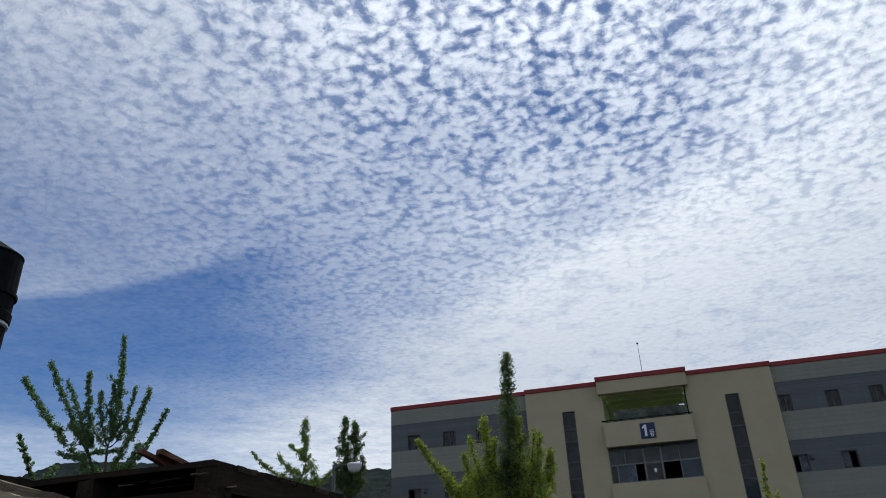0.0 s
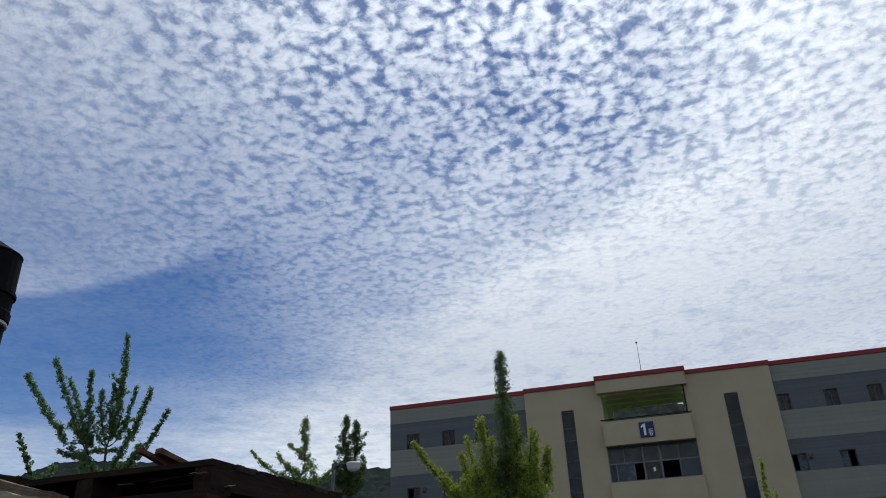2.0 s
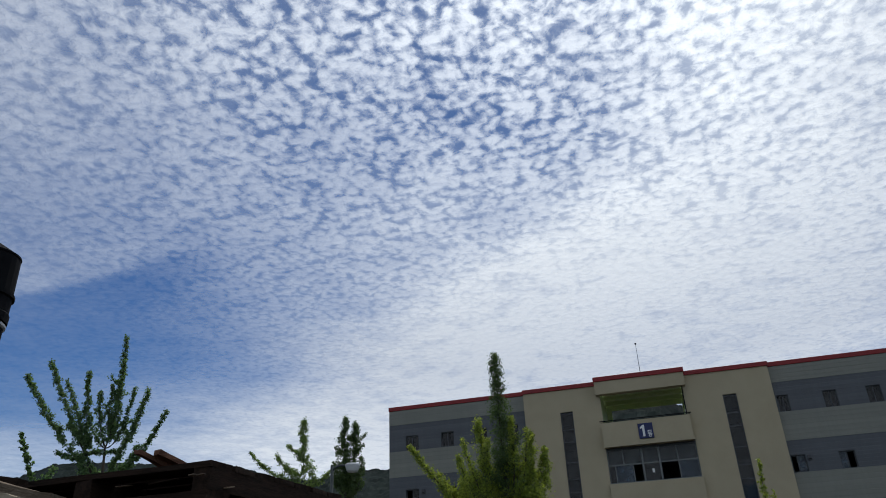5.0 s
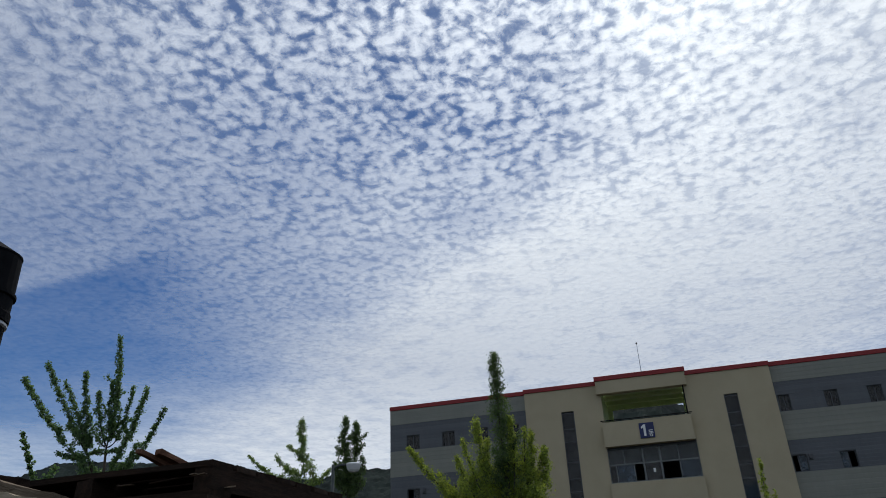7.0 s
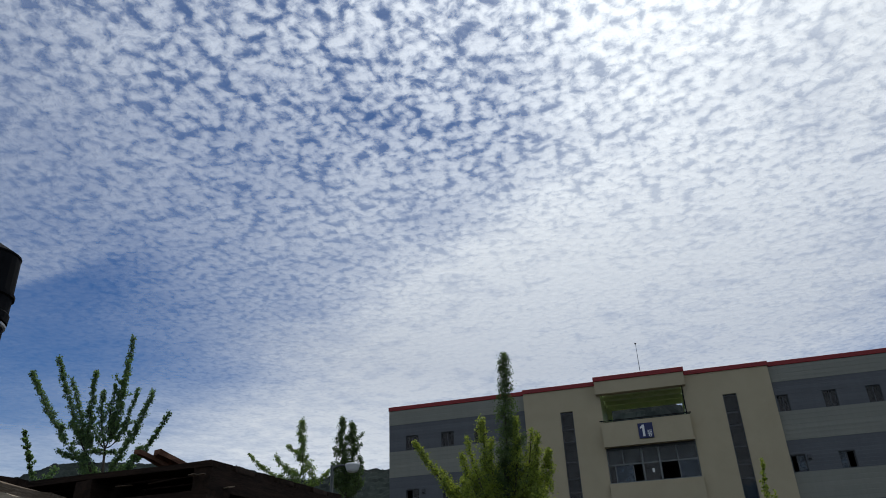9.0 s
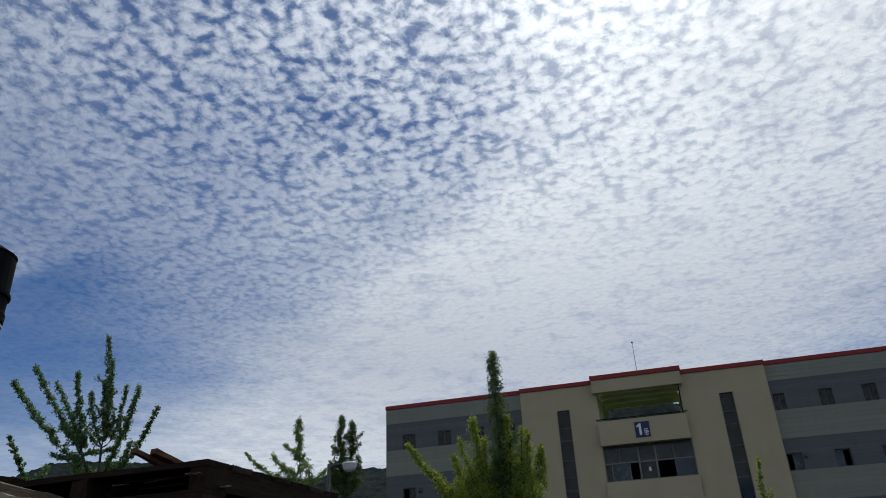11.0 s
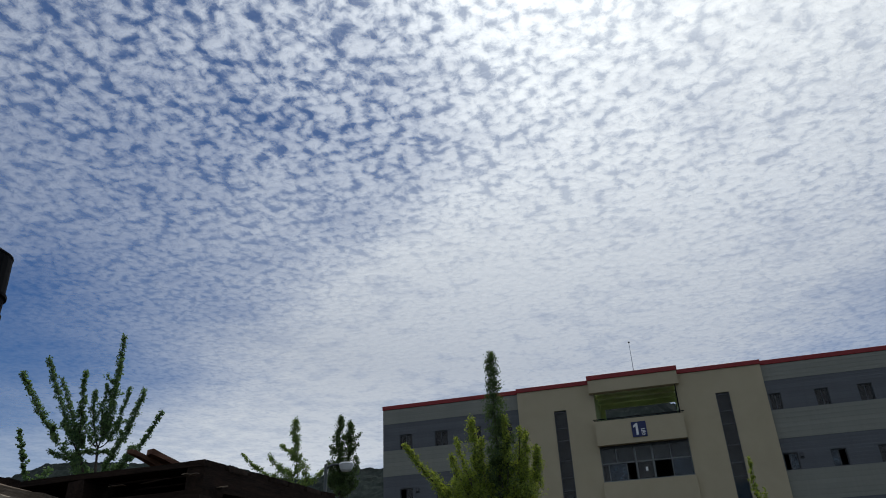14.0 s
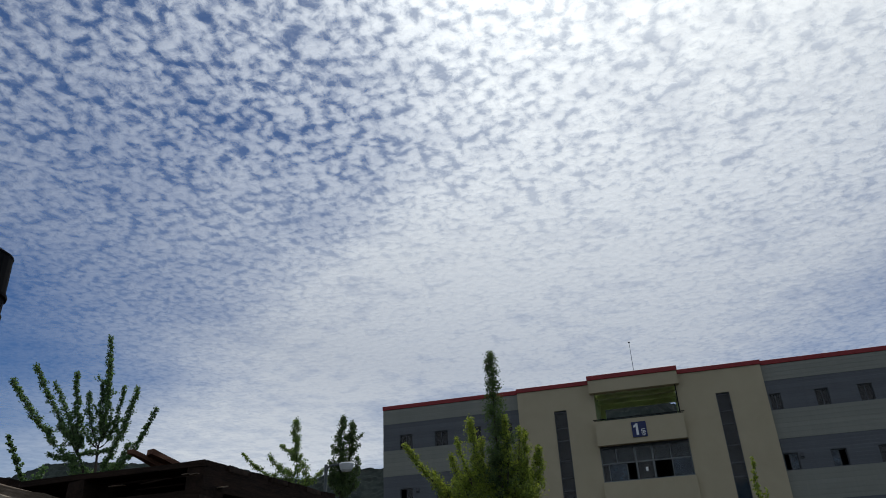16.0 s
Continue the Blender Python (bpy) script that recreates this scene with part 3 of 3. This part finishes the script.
# ---- trees ----
def leaves(points, size, rng):
    """Folded fan-shaped leaves at points, turned at random."""
    k = len(points)
    d = rng.normal(size=(k, 3))
    d[:, 2] += .35
    d /= np.linalg.norm(d, axis=1)[:, None]
    s = np.cross(d, rng.normal(size=(k, 3)))
    s /= np.linalg.norm(s, axis=1)[:, None]
    nrm = np.cross(d, s)
    z = (size * rng.uniform(.6, 1.3, k))[:, None]
    p = np.asarray(points)
    v = np.stack([p, p + d * z * .75 + s * z * .55 + nrm * z * .14, p + d * z, p + d * z * .75 - s * z * .55 + nrm * z * .14], 1).reshape(-1, 3)
    base = np.arange(k)[:, None] * 4
    f = np.concatenate([base + [0, 1, 2], base + [0, 2, 3]])
    return v, f


def leaf_part(name, pts, size, mat, parent, rng):
    v, f = leaves(pts, size, rng)
    me = bpy.data.meshes.new(name)
    me.from_pydata(v.tolist(), [], f.tolist())
    me.materials.append(mat)
    ob = new(name, me)
    ob.parent = parent
    return ob


def curve_points(a, b, bend, k=14):
    """Points from a to b, bowed sideways and outwards."""
    a, b, bend = Vector(a), Vector(b), Vector(bend)
    return [a.lerp(b, q) + bend * (4 * q * (1 - q)) for q in (i / (k - 1) for i in range(k))]


def branch(tree, base, tip, bend, thick, spread, count, size, mat, rng, bare=.12, tuft=.35, shoots=None, spurs=30, point=.55):
    """A limb with its foliage; its own origin lies at its base, so that it can sway."""
    base = Vector(base)
    pts = [p - base for p in curve_points(base, tip, bend)]
    bm = bmesh.new()
    ring(bm, pts, [thick * (1 - .85 * i / (len(pts) - 1)) for i in range(len(pts))], 7)
    arr = np.array([tuple(p) for p in pts])
    twigs = []
    if shoots is None:
        shoots = []
        for k in range(rng.integers(4, 8) if spread > .25 else rng.integers(1, 4)):
            a = rng.uniform(0, 2 * math.pi)
            shoots.append((rng.uniform(.15, .7), np.array([math.cos(a), .5 * math.sin(a), rng.uniform(.5, 1.2)]) * spread * rng.uniform(1.0, 1.7)))
    for q, go in shoots:
        j, go = int(q * (len(arr) - 1)), np.array(go)
        ring(bm, [Vector(arr[j]), Vector(arr[j] + go)], [thick * .3, thick * .12], 5)
        twigs.append((arr[j], go))
    limb = part("branch", bm, BARK, tree, smooth=True)
    limb.location = base
    n_spur = max(9, int(np.linalg.norm(arr[-1] - arr[0]) * spurs))
    where = bare + (1 - bare) * (np.arange(n_spur) + rng.random(n_spur)) / n_spur
    own = rng.uniform(.6, 1.3, n_spur)
    pick = rng.choice(n_spur, count, p=own / own.sum())
    q = where[pick] * (len(arr) - 1)
    i = np.minimum(q.astype(int), len(arr) - 2)
    c = arr[i] + (arr[i + 1] - arr[i]) * (q - i)[:, None]
    turn = rng.uniform(0, 2 * math.pi, n_spur)
    reach = rng.uniform(.15, 1.4, n_spur) * spread
    taper = np.clip(1.25 * (1 - where) ** point, .1, 1.1) * (.75 + .35 * np.sin(where * rng.uniform(14, 24) + rng.uniform(0, 6)) ** 2)
    out = np.stack([np.cos(turn), np.sin(turn), rng.uniform(-.1, .8, n_spur)], 1) * (reach * taper)[:, None]
    along = .25 + .85 * rng.random(count) ** .6
    pos = c + out[pick] * along[:, None] + rng.normal(size=(count, 3)) * (spread * tuft * .5)
    on = int(count * .05)
    for start, go in twigs:
        pos = np.concatenate([pos, start + go * rng.uniform(.3, 1.05, on)[:, None] + rng.normal(size=(on, 3)) * spread * .16])
    leaf_part("foliage", pos, size, mat, limb, rng)
    return limb


def trunk(tree, pts, radii):
    bm = bmesh.new()
    ring(bm, pts, radii, 10)
    return part("trunk", bm, BARK, tree, smooth=True)


def tree(label, x, y):
    t = tagged(new("tree"), label, "tree")
    t.location = (x, y, 0)
    return t


rng = np.random.default_rng(5)
# young ginkgo behind the pallets, at 14 m
ginkgo = tree("young ginkgo with long upright leafy branches", -6.55, 14)
trunk(ginkgo, [(.05, 0, 0), (0, 0, 1.5), (-.1, 0, 3.0), (-.09, 0, 3.9), (-.14, 0, 4.65)], [.10, .085, .05, .032, .018])
bm = bmesh.new()
ring(bm, [(-.09, 0, 3.7), (-.3, 0, 4.1), (-.5, 0, 4.55)], [.035, .026, .016], 8)
part("fork", bm, BARK, ginkgo, smooth=True)
GINKGO_LIMBS = []
LEADER = [(.35, (-.26, 0, .36)), (.62, (-.27, .05, .27)), (.25, (.2, 0, .14)), (.5, (-.1, 0, .3))]
for k, (bx, bz, mx, mz, tx, tz, sp, cnt) in enumerate(((-0.14, 4.59, -0.1, 5.54, -0.22, 6.93, 0.1, 2100), (-0.11, 4.73, -0.06, 5.48, -0.06, 6.36, 0.085, 1100), (-0.46, 4.25, -1.32, 5.11, -2.07, 6.11, 0.1, 2200),
    (-0.48, 4.47, -1.03, 5.37, -1.57, 6.36, 0.09, 1700), (-0.52, 4.55, -0.77, 5.22, -1.14, 5.95, 0.085, 900), (-0.49, 4.5, -0.62, 5.22, -0.75, 6.14, 0.09, 1700),
    (-0.17, 4.63, -0.42, 4.9, -0.68, 5.42, 0.08, 420), (-0.15, 4.65, -0.34, 5.15, -0.42, 5.72, 0.085, 900), (-0.13, 4.86, -0.19, 5.31, -0.22, 5.87, 0.08, 500),
    (-0.12, 4.62, 0.1, 4.95, 0.21, 5.84, 0.07, 800),
    (-0.09, 3.99, 0.28, 4.76, 0.55, 5.74, 0.095, 2000), (0.07, 4, 0.55, 4.53, 0.9, 5.37, 0.075, 1400),
    (-0.49, 4.39, -0.74, 4.43, -1.02, 4.54, 0.08, 420), (-0.11, 4.47, -0.3, 4.54, -0.49, 4.52, 0.08, 330), (-0.11, 4.49, -0.01, 4.54, 0.14, 4.49, 0.06, 200),
    (-0.25, 3.99, -0.48, 4.23, -0.58, 4.5, 0.15, 900), (-0.03, 3.98, 0.28, 4.22, 0.48, 4.67, 0.09, 800), (-0.52, 4.58, -0.83, 4.92, -0.98, 5.12, 0.08, 350),
    (-0.14, 4.01, -0.36, 4.31, -0.54, 4.66, 0.06, 250), (-0.13, 4.86, 0.02, 4.97, 0.06, 5.33, 0.06, 250))):
    lean = rng.uniform(-.1, .1)
    bow = (mx - (bx + tx) / 2, 0, mz - (bz + tz) / 2)
    shoots = LEADER if k == 0 else [(.6, (.15, 0, .16))] if tx == .21 else None if cnt > 1200 else []
    GINKGO_LIMBS.append(branch(ginkgo, (bx, 0, bz), (tx, lean, tz), bow, .014, sp * .98, int(cnt * 1.15), .034, GINKGO, rng, .3 if tx == .21 else .1, .5, shoots, 32))
# slender one beside it
sprig = tree("slender leafy sapling beyond the timber", -9.2, 16)
trunk(sprig, [(.05, 0, 0), (.15, 0, 2.2), (.28, 0, 4.2)], [.06, .045, .03])
SPRIG_LIMBS = [branch(sprig, (.28, 0, 4.1), (-.48, 0, 5.45), (-.05, 0, 0), .012, .085, 1500, .042, GINKGO, rng, 0),
               branch(sprig, (.28, 0, 4.0), (.45, 0, 4.7), (.03, 0, 0), .015, .12, 200, .06, GINKGO, rng, 0)]
# thin ginkgo near the lamp
thin = tree("thin young ginkgo with spreading side shoots", -4.78, 24)
trunk(thin, [(.05, 0, 0), (0, 0, 2.5), (.05, 0, 5.4)], [.09, .07, .04])
THIN_LIMBS = []
for bx, bz, mx, mz, tx, tz, sp, cnt in ((0.06, 5.32, -0.04, 6.44, -0.04, 7.46, 0.13, 2600), (-0.06, 6.16, -0.31, 6.41, -0.61, 6.7, 0.09, 600), (-0.09, 5.68, -0.56, 5.88, -0.97, 6.42, 0.11, 1000),
    (-0.01, 5.27, -1.06, 5.79, -1.86, 6.51, 0.075, 1300), (0.08, 5.18, 0.44, 5.43, 0.85, 5.8, 0.1, 900), (0.04, 5.36, -0.3, 5.55, -0.55, 5.91, 0.13, 700),
    (0.08, 5.21, 0.34, 5.52, 0.23, 5.97, 0.12, 700), (0.05, 5.18, -0.57, 5.38, -0.72, 5.7, 0.12, 600)):
    THIN_LIMBS.append(branch(thin, (bx, 0, bz), (tx, rng.uniform(-.3, .3), tz), (mx - (bx + tx) / 2, 0, mz - (bz + tz) / 2), .018, sp * 1.5, int(cnt * .85), .046, SAPLING, rng, .1, .45, None, 20))
# dense dark tree behind the lamp
dense = tree("narrow dark green tree with two tops", -4.3, 30)
trunk(dense, [(0, 0, 0), (.05, 0, 3), (.1, 0, 6.2)], [.12, .1, .06])
DENSE_LIMBS = []
for bx, bz, mx, mz, tx, tz, sp, cnt in ((0.07, 6.14, -0.1, 7.6, -0.09, 8.98, 0.28, 4200), (0.12, 6.2, 0.34, 7.59, 0.27, 8.78, 0.25, 3500), (0.07, 6.08, -0.26, 6.6, -0.46, 7.12, 0.18, 900),
    (0.12, 6.07, 0.57, 6.67, 0.62, 7.39, 0.17, 1000), (0.12, 5.81, -0.2, 6.15, -0.4, 6.49, 0.24, 1000), (0.12, 5.81, 0.48, 6.06, 0.66, 6.56, 0.24, 1000),
    (0.1, 5.92, 0.01, 6.7, 0.04, 7.48, 0.24, 2200)):
    DENSE_LIMBS.append(branch(dense, (bx, 0, bz), (tx, rng.uniform(-.3, .3), tz), (mx - (bx + tx) / 2, 0, mz - (bz + tz) / 2), .035, sp * 1.02, int(cnt * .8), .058, POPLAR, rng, .05, .42, None, 20))
# the large ginkgo before the facade
big = tree("bushy yellow-green ginkgo with a tall dark leader", 1.75, 24)
trunk(big, [(0, 0, 0), (0, 0, 2), (.0, 0, 4.5), (.1, 0, 6.0)], [.16, .13, .10, .07])
BIG_LIMBS = []
for bx, bz, tx, tz, bow, sp, cnt, mat in ((.05, 3.6, .30, 9.5, -.02, .29, 6800, POPLAR), (.0, 3.6, -.58, 7.4, -.16, .40, 3800, FRESH), (-.1, 3.3, -2.84, 6.6, -.22, .30, 3600, FRESH),
                                          (.1, 4.0, .52, 7.2, .1, .30, 2000, FRESH), (.1, 3.6, 1.2, 6.7, .2, .34, 3200, FRESH), (.1, 3.3, 1.55, 6.2, .4, .34, 3200, FRESH),
                                          (-.1, 3.5, -1.33, 6.2, -.2, .32, 2400, FRESH), (0, 3.2, -1.3, 5.3, -.25, .46, 3000, FRESH), (0, 3.2, .9, 5.6, .15, .48, 3200, FRESH),
                                          (0, 3.5, -.45, 6.2, -.15, .46, 3000, FRESH), (0, 3.5, .4, 6.3, .12, .46, 3000, FRESH), (0, 3.2, .1, 5.4, .0, .75, 3600, FRESH), (0, 3.2, -.7, 5.2, -.1, .7, 3200, FRESH), (0, 3.2, 1.1, 4.9, .1, .7, 3200, FRESH), (0, 3.0, -1.5, 4.7, -.1, .6, 2600, FRESH),
                                          (-0.05, 3.4, -1.15, 6.66, -0.15, .30, 1700, FRESH), (0.05, 3.4, 0.98, 6.78, 0.15, .30, 1700, FRESH), (-0.05, 3.4, -2.04, 5.74, -0.15, .30, 1700, FRESH), (0.05, 3.4, 0.53, 7.37, 0.15, .30, 1700, FRESH), (0.05, 3.4, 1.54, 6.07, 0.15, .30, 1700, FRESH), (-0.05, 3.4, -0.31, 6.63, -0.15, .30, 1700, FRESH)):
    BIG_LIMBS.append(branch(big, (bx, 0, bz), (tx, 0 if mat == POPLAR else rng.uniform(-.7, .5), tz), (bow, 0, 0), .045, sp * (1.75 if mat == POPLAR else 1.0), int(cnt * (1.5 if mat == POPLAR else 1.1)), .05, mat, rng, .05, .3, None, 30, .68))
# sapling before the tower
young = tree("small thin sapling in front of the building", 10.0, 24)
trunk(young, [(0, 0, 0), (0, 0, 2), (0, 0, 3.6)], [.05, .04, .025])
YOUNG_LIMBS = [branch(young, (0, 0, 3.3), (.1, 0, 5.6), (-.03, 0, 0), .02, .13, 700, .06, FRESH, rng, 0),
               branch(young, (0, 0, 3.3), (.32, 0, 4.6), (.05, 0, 0), .015, .10, 150, .07, FRESH, rng, 0)]
# low shrub tops behind the pallets
shrub = tree("low yellow-green shrub behind the pallets", -8.6, 18)
trunk(shrub, [(0, 0, 0), (0, 0, 1.5), (0, 0, 3.2)], [.06, .05, .03])
for tx, tz in ((-.45, 4.55), (.35, 4.75), (.05, 4.5), (1.2, 4.7)):
    branch(shrub, (0, 0, 2.8), (tx, 0, tz), (0, 0, 0), .02, .2, 260, .07, FRESH, rng, .2)

# ---- street lamp ----
lamp = tagged(new("street_lamp"), "grey steel street lamp with a white oval head", "street lamp")
lamp.location = (-3.54, 22, 0)
bm = bmesh.new()
ring(bm, [(0, 0, 0), (0, 0, 2.5), (0, 0, 5.6)], [.075, .065, .05], 10)
part("pole", bm, POLE_GREY, lamp, smooth=True)
part("base_plate", boxes((-.14, .14, -.14, .14, 0, .03), bevel=.008), STEEL, lamp)
bm = bmesh.new()
ring(bm, [(0, 0, 5.40), (.04, 0, 5.50), (.12, 0, 5.56), (.24, 0, 5.59), (.42, 0, 5.59)], [.04, .04, .036, .033, .03], 8)
part("arm", bm, POLE_GREY, lamp, smooth=True)


def shell(profile, x):
    """An oval body of rings, each given as height, length and width."""
    bm = bmesh.new()
    rows = []
    for z, rx, ry in profile:
        rows.append([bm.verts.new((x + rx * math.copysign(abs(math.cos(a)) ** .7, math.cos(a)), ry * math.sin(a), z)) for a in (2 * math.pi * k / 28 for k in range(28))])
    for p, q in zip(rows, rows[1:]):
        for k in range(28):
            bm.faces.new((p[k], p[(k + 1) % 28], q[(k + 1) % 28], q[k]))
    bm.faces.new(rows[0][::-1])
    bm.faces.new(rows[-1])
    return bm


part("head", shell([(5.43, .175, .13), (5.50, .2, .155), (5.56, .215, .17), (5.585, .225, .18), (5.61, .215, .17), (5.635, .17, .13), (5.645, .08, .06)], .61), LAMP_WHITE, lamp, "white lamp housing")
part("lens", shell([(5.375, .12, .09), (5.39, .15, .11), (5.426, .165, .122)], .61), LAMP_GLASS, lamp, "milky lamp lens")

# ---- black flue on the near left ----
flue = tagged(new("flue_pipe"), "black sheet metal flue with a conical cap", "flue")
flue.location = (-2.505, 3.52, 0)


def turned(name, profile, mat, label=""):
    bm = bmesh.new()
    ring(bm, [(0, 0, z) for z, r in profile], [r for z, r in profile], 24)
    return part(name, bm, mat, flue, label)


turned("pipe", [(0, .142), (1.5, .142), (2.95, .142)], BLACK_METAL)
turned("clamp", [(2.952, .146), (2.96, .153), (2.972, .153), (2.98, .146)], STEEL, "bare steel clamp ring")
turned("collar", [(2.982, .156), (3.03, .158), (3.04, .15)], BLACK_METAL)
turned("drum", [(3.042, .150), (3.12, .151), (3.125, .163), (3.142, .163), (3.147, .151), (3.33, .148), (3.36, .147)], BLACK_METAL)
turned("cap", [(3.362, .150), (3.372, .150), (3.46, .02)], BLACK_METAL)


# ---- pallets and timber in the near left ----
def plank_mesh(name, lx, ly, lz, mat, seed):
    r = random.Random(seed)
    bm = boxes((0, lx, 0, ly, 0, lz))
    bmesh.ops.subdivide_edges(bm, edges=[e for e in bm.edges if abs((e.verts[0].co - e.verts[1].co).x) > .1], cuts=5, use_grid_fill=True)
    for v in bm.verts:
        g = min(.004, lz * .12)
        v.co += Vector((r.uniform(-1.5, 1.5) * g, r.uniform(-g, g), r.uniform(-g, g)))
    me = bpy.data.meshes.new(name)
    bm.to_mesh(me)
    bm.free()
    me.materials.append(mat)
    return me


L, W = 1.3, 1.15
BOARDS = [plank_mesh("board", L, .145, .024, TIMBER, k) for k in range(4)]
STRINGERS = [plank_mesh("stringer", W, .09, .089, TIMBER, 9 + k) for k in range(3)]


def pallet(m, k):
    p = tagged(new("pallet"), "dark weathered wooden pallet in a stack", "pallet", "stacked pallets")
    p.matrix_world = m
    for i in range(7):
        for z in (.113,) if i % 3 else (.113, 0):
            b = new("board", BOARDS[(i + k) % 4])
            b.parent = p
            b.location = (0, i * (W - .145) / 6, z)
    for i in range(3):
        s = new("stringer", STRINGERS[(i + k) % 3])
        s.parent = p
        s.matrix_basis = pose(.09 + i * (L - .09) / 2, 0, .024, 0, 0, 90)
    return p


STACK = Matrix.Translation((-.971, 2.963, 0)) @ Matrix.Rotation(radians(161), 4, "Z")
R2 = random.Random(3)
for k in range(15):
    pallet(STACK @ pose(R2.uniform(-.015, .015), -W + R2.uniform(-.02, .02), k * .14, 0, 0, R2.uniform(-1, 1)), k)


LOW = Matrix.Translation((-1.42, 2.36, 0)) @ Matrix.Rotation(radians(172), 4, "Z")
for k in range(12):
    pallet(LOW @ pose(R2.uniform(-.015, .015), -W * .5 + R2.uniform(-.02, .02), k * .14, 0, 0, R2.uniform(-1, 1)), k)

# sticks lying askew on the stack, and beams beside it
def beam(name, label, a, b, w, h, mat, seed):
    a, b = Vector(a), Vector(b)
    ob = new(name, plank_mesh(name, (b - a).length, w, h, mat, seed))
    d = (b - a).normalized()
    yaw, tilt = math.degrees(math.atan2(d.y, d.x)), -math.degrees(math.asin(d.z))
    ob.matrix_world = pose(*a, 0, 0, yaw) @ pose(0, 0, 0, 0, tilt, 0) @ pose(0, -w / 2, -h)
    return tagged(ob, label, "timber")


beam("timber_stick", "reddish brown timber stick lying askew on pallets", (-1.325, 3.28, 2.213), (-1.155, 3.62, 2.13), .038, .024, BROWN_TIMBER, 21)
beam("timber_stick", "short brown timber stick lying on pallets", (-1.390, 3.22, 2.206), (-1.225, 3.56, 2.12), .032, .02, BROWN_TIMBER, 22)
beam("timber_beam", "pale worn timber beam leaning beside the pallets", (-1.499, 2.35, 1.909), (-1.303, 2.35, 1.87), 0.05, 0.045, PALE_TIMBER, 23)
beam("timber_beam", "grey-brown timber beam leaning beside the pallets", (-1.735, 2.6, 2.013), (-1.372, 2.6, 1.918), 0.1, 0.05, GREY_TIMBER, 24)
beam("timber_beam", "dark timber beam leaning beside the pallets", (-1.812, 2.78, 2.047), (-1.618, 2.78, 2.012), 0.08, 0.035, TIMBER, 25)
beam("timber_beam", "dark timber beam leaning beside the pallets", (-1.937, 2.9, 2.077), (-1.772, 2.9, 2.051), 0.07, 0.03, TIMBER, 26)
# thin pale strips added as slits of light; the dark one is a lath
beam("gap_strip", "pale strip standing for light in a pallet gap", (-1.02, 2.967, 2.038), (-0.99, 2.956, 2.041), .02, .003, GREY_TIMBER, 32)
beam("gap_strip", "pale strip standing for light in a pallet gap", (-1.40, 3.098, 2.028), (-1.33, 3.074, 2.028), .02, .002, GREY_TIMBER, 33)
beam("gap_strip", "dark splintered lath between the pallets", (-1.244, 3.044, 2.024), (-1.113, 2.999, 2.034), .02, 0.0040, TIMBER, 40)
beam("gap_strip", "pale strip standing for light in a pallet gap", (-1.054, 2.979, 2.041), (-1.029, 2.970, 2.043), .03, 0.0040, GREY_TIMBER, 42)
beam("gap_strip", "pale strip standing for light in a pallet gap", (-0.927, 3.054, 1.999), (-0.915, 3.090, 2.008), .03, 0.0040, GREY_TIMBER, 43)


def sway(limbs, pull, reach):
    """Tips go sideways by pull (metres, every half second) at the reach of a limb; each limb answers a little differently."""
    r = random.Random(len(limbs))
    for limb in limbs:
        home = limb.matrix_basis.copy()
        gain, own = r.uniform(.85, 1.2), r.uniform(.004, .012)
        rows = []
        for t, d in zip(TIMES, pull):
            turn = math.degrees(math.atan2(d * gain, reach)) + math.degrees(r.uniform(-own, own))
            rows.append((t, home @ pose(0, 0, 0, math.degrees(r.uniform(-own, own)), turn, 0)))
        walk(limb, rows)


def motions():
    drift = (-36.45, -.65)
    walk(clouds, [(t, pose(drift[0] * t, drift[1] * t, CLOUD_H + EYE)) for t in range(17)])
    px = 1 / 1263
    a = [0, 13, 10, -8, 10, 14, 16, 18, 4, -6, 8, 12, -4, 2, -4, -2, 1, 10, 22, 8, -14, 6, -16, -22, -7, 8, 9, 15, 18, 17, 11, 10, -8]
    sway(GINKGO_LIMBS, [v * px * 12.5 for v in a], 2.4)
    s = [0, 4, 3, -8, 0, 4, 9, 12, 2, -4, 5, 3, -2, 4, 5, -2, 7, 6, 9, 3, -6, 4, -5, 0, -11, 0, 9, 10, 13, 11, 12, 13, -2]
    sway(SPRIG_LIMBS, [v * px * 18 for v in s], 1.4)
    m = [0, -3, -2, -7, 1, -1, -1, -3, 0, -3, 1, -4, 0, -1, -7, -1, -4, -1, -3, -5, 0, -4, -3, -3, -1, 6, 1, -2, -3, -3, -4, -4, -3]
    sway(THIN_LIMBS, [v * px * 26 for v in m], 2.6)
    p = [0, 3, 5, -2, 6, 5, 0, 3, 6, 2, 5, 1, 4, 8, 3, 2, 3, 6, -2, 3, 7, 2, 4, 4, 6, 3, 6, 8, 9, 14, 10, 12, 15]
    sway(DENSE_LIMBS, [v * px * 32 for v in p], 4.0)
    c = [0, -6, -13, -11, -5, -6, -9, -13, -9, -6, -12, -4, -8, -1, -15, -10, -14, -12, -2, -8, -14, -6, -13, -17, -14, -3, -10, -7, -13, -13, -16, -15, -12]
    sway(BIG_LIMBS, [v * px * 26 for v in c], 4.5)
    y = [0, 1, -1, -2, -1, -3, -2, 0, -1, 2, -2, 0, 1, 4, -2, -1, -2, -1, 1, 0, 2, -2, 1, 0, 2, 9, 3, 1, -6, -10, -4, 0, -2]
    sway(YOUNG_LIMBS, [v * px * 26 for v in y], 2.2)


motions()
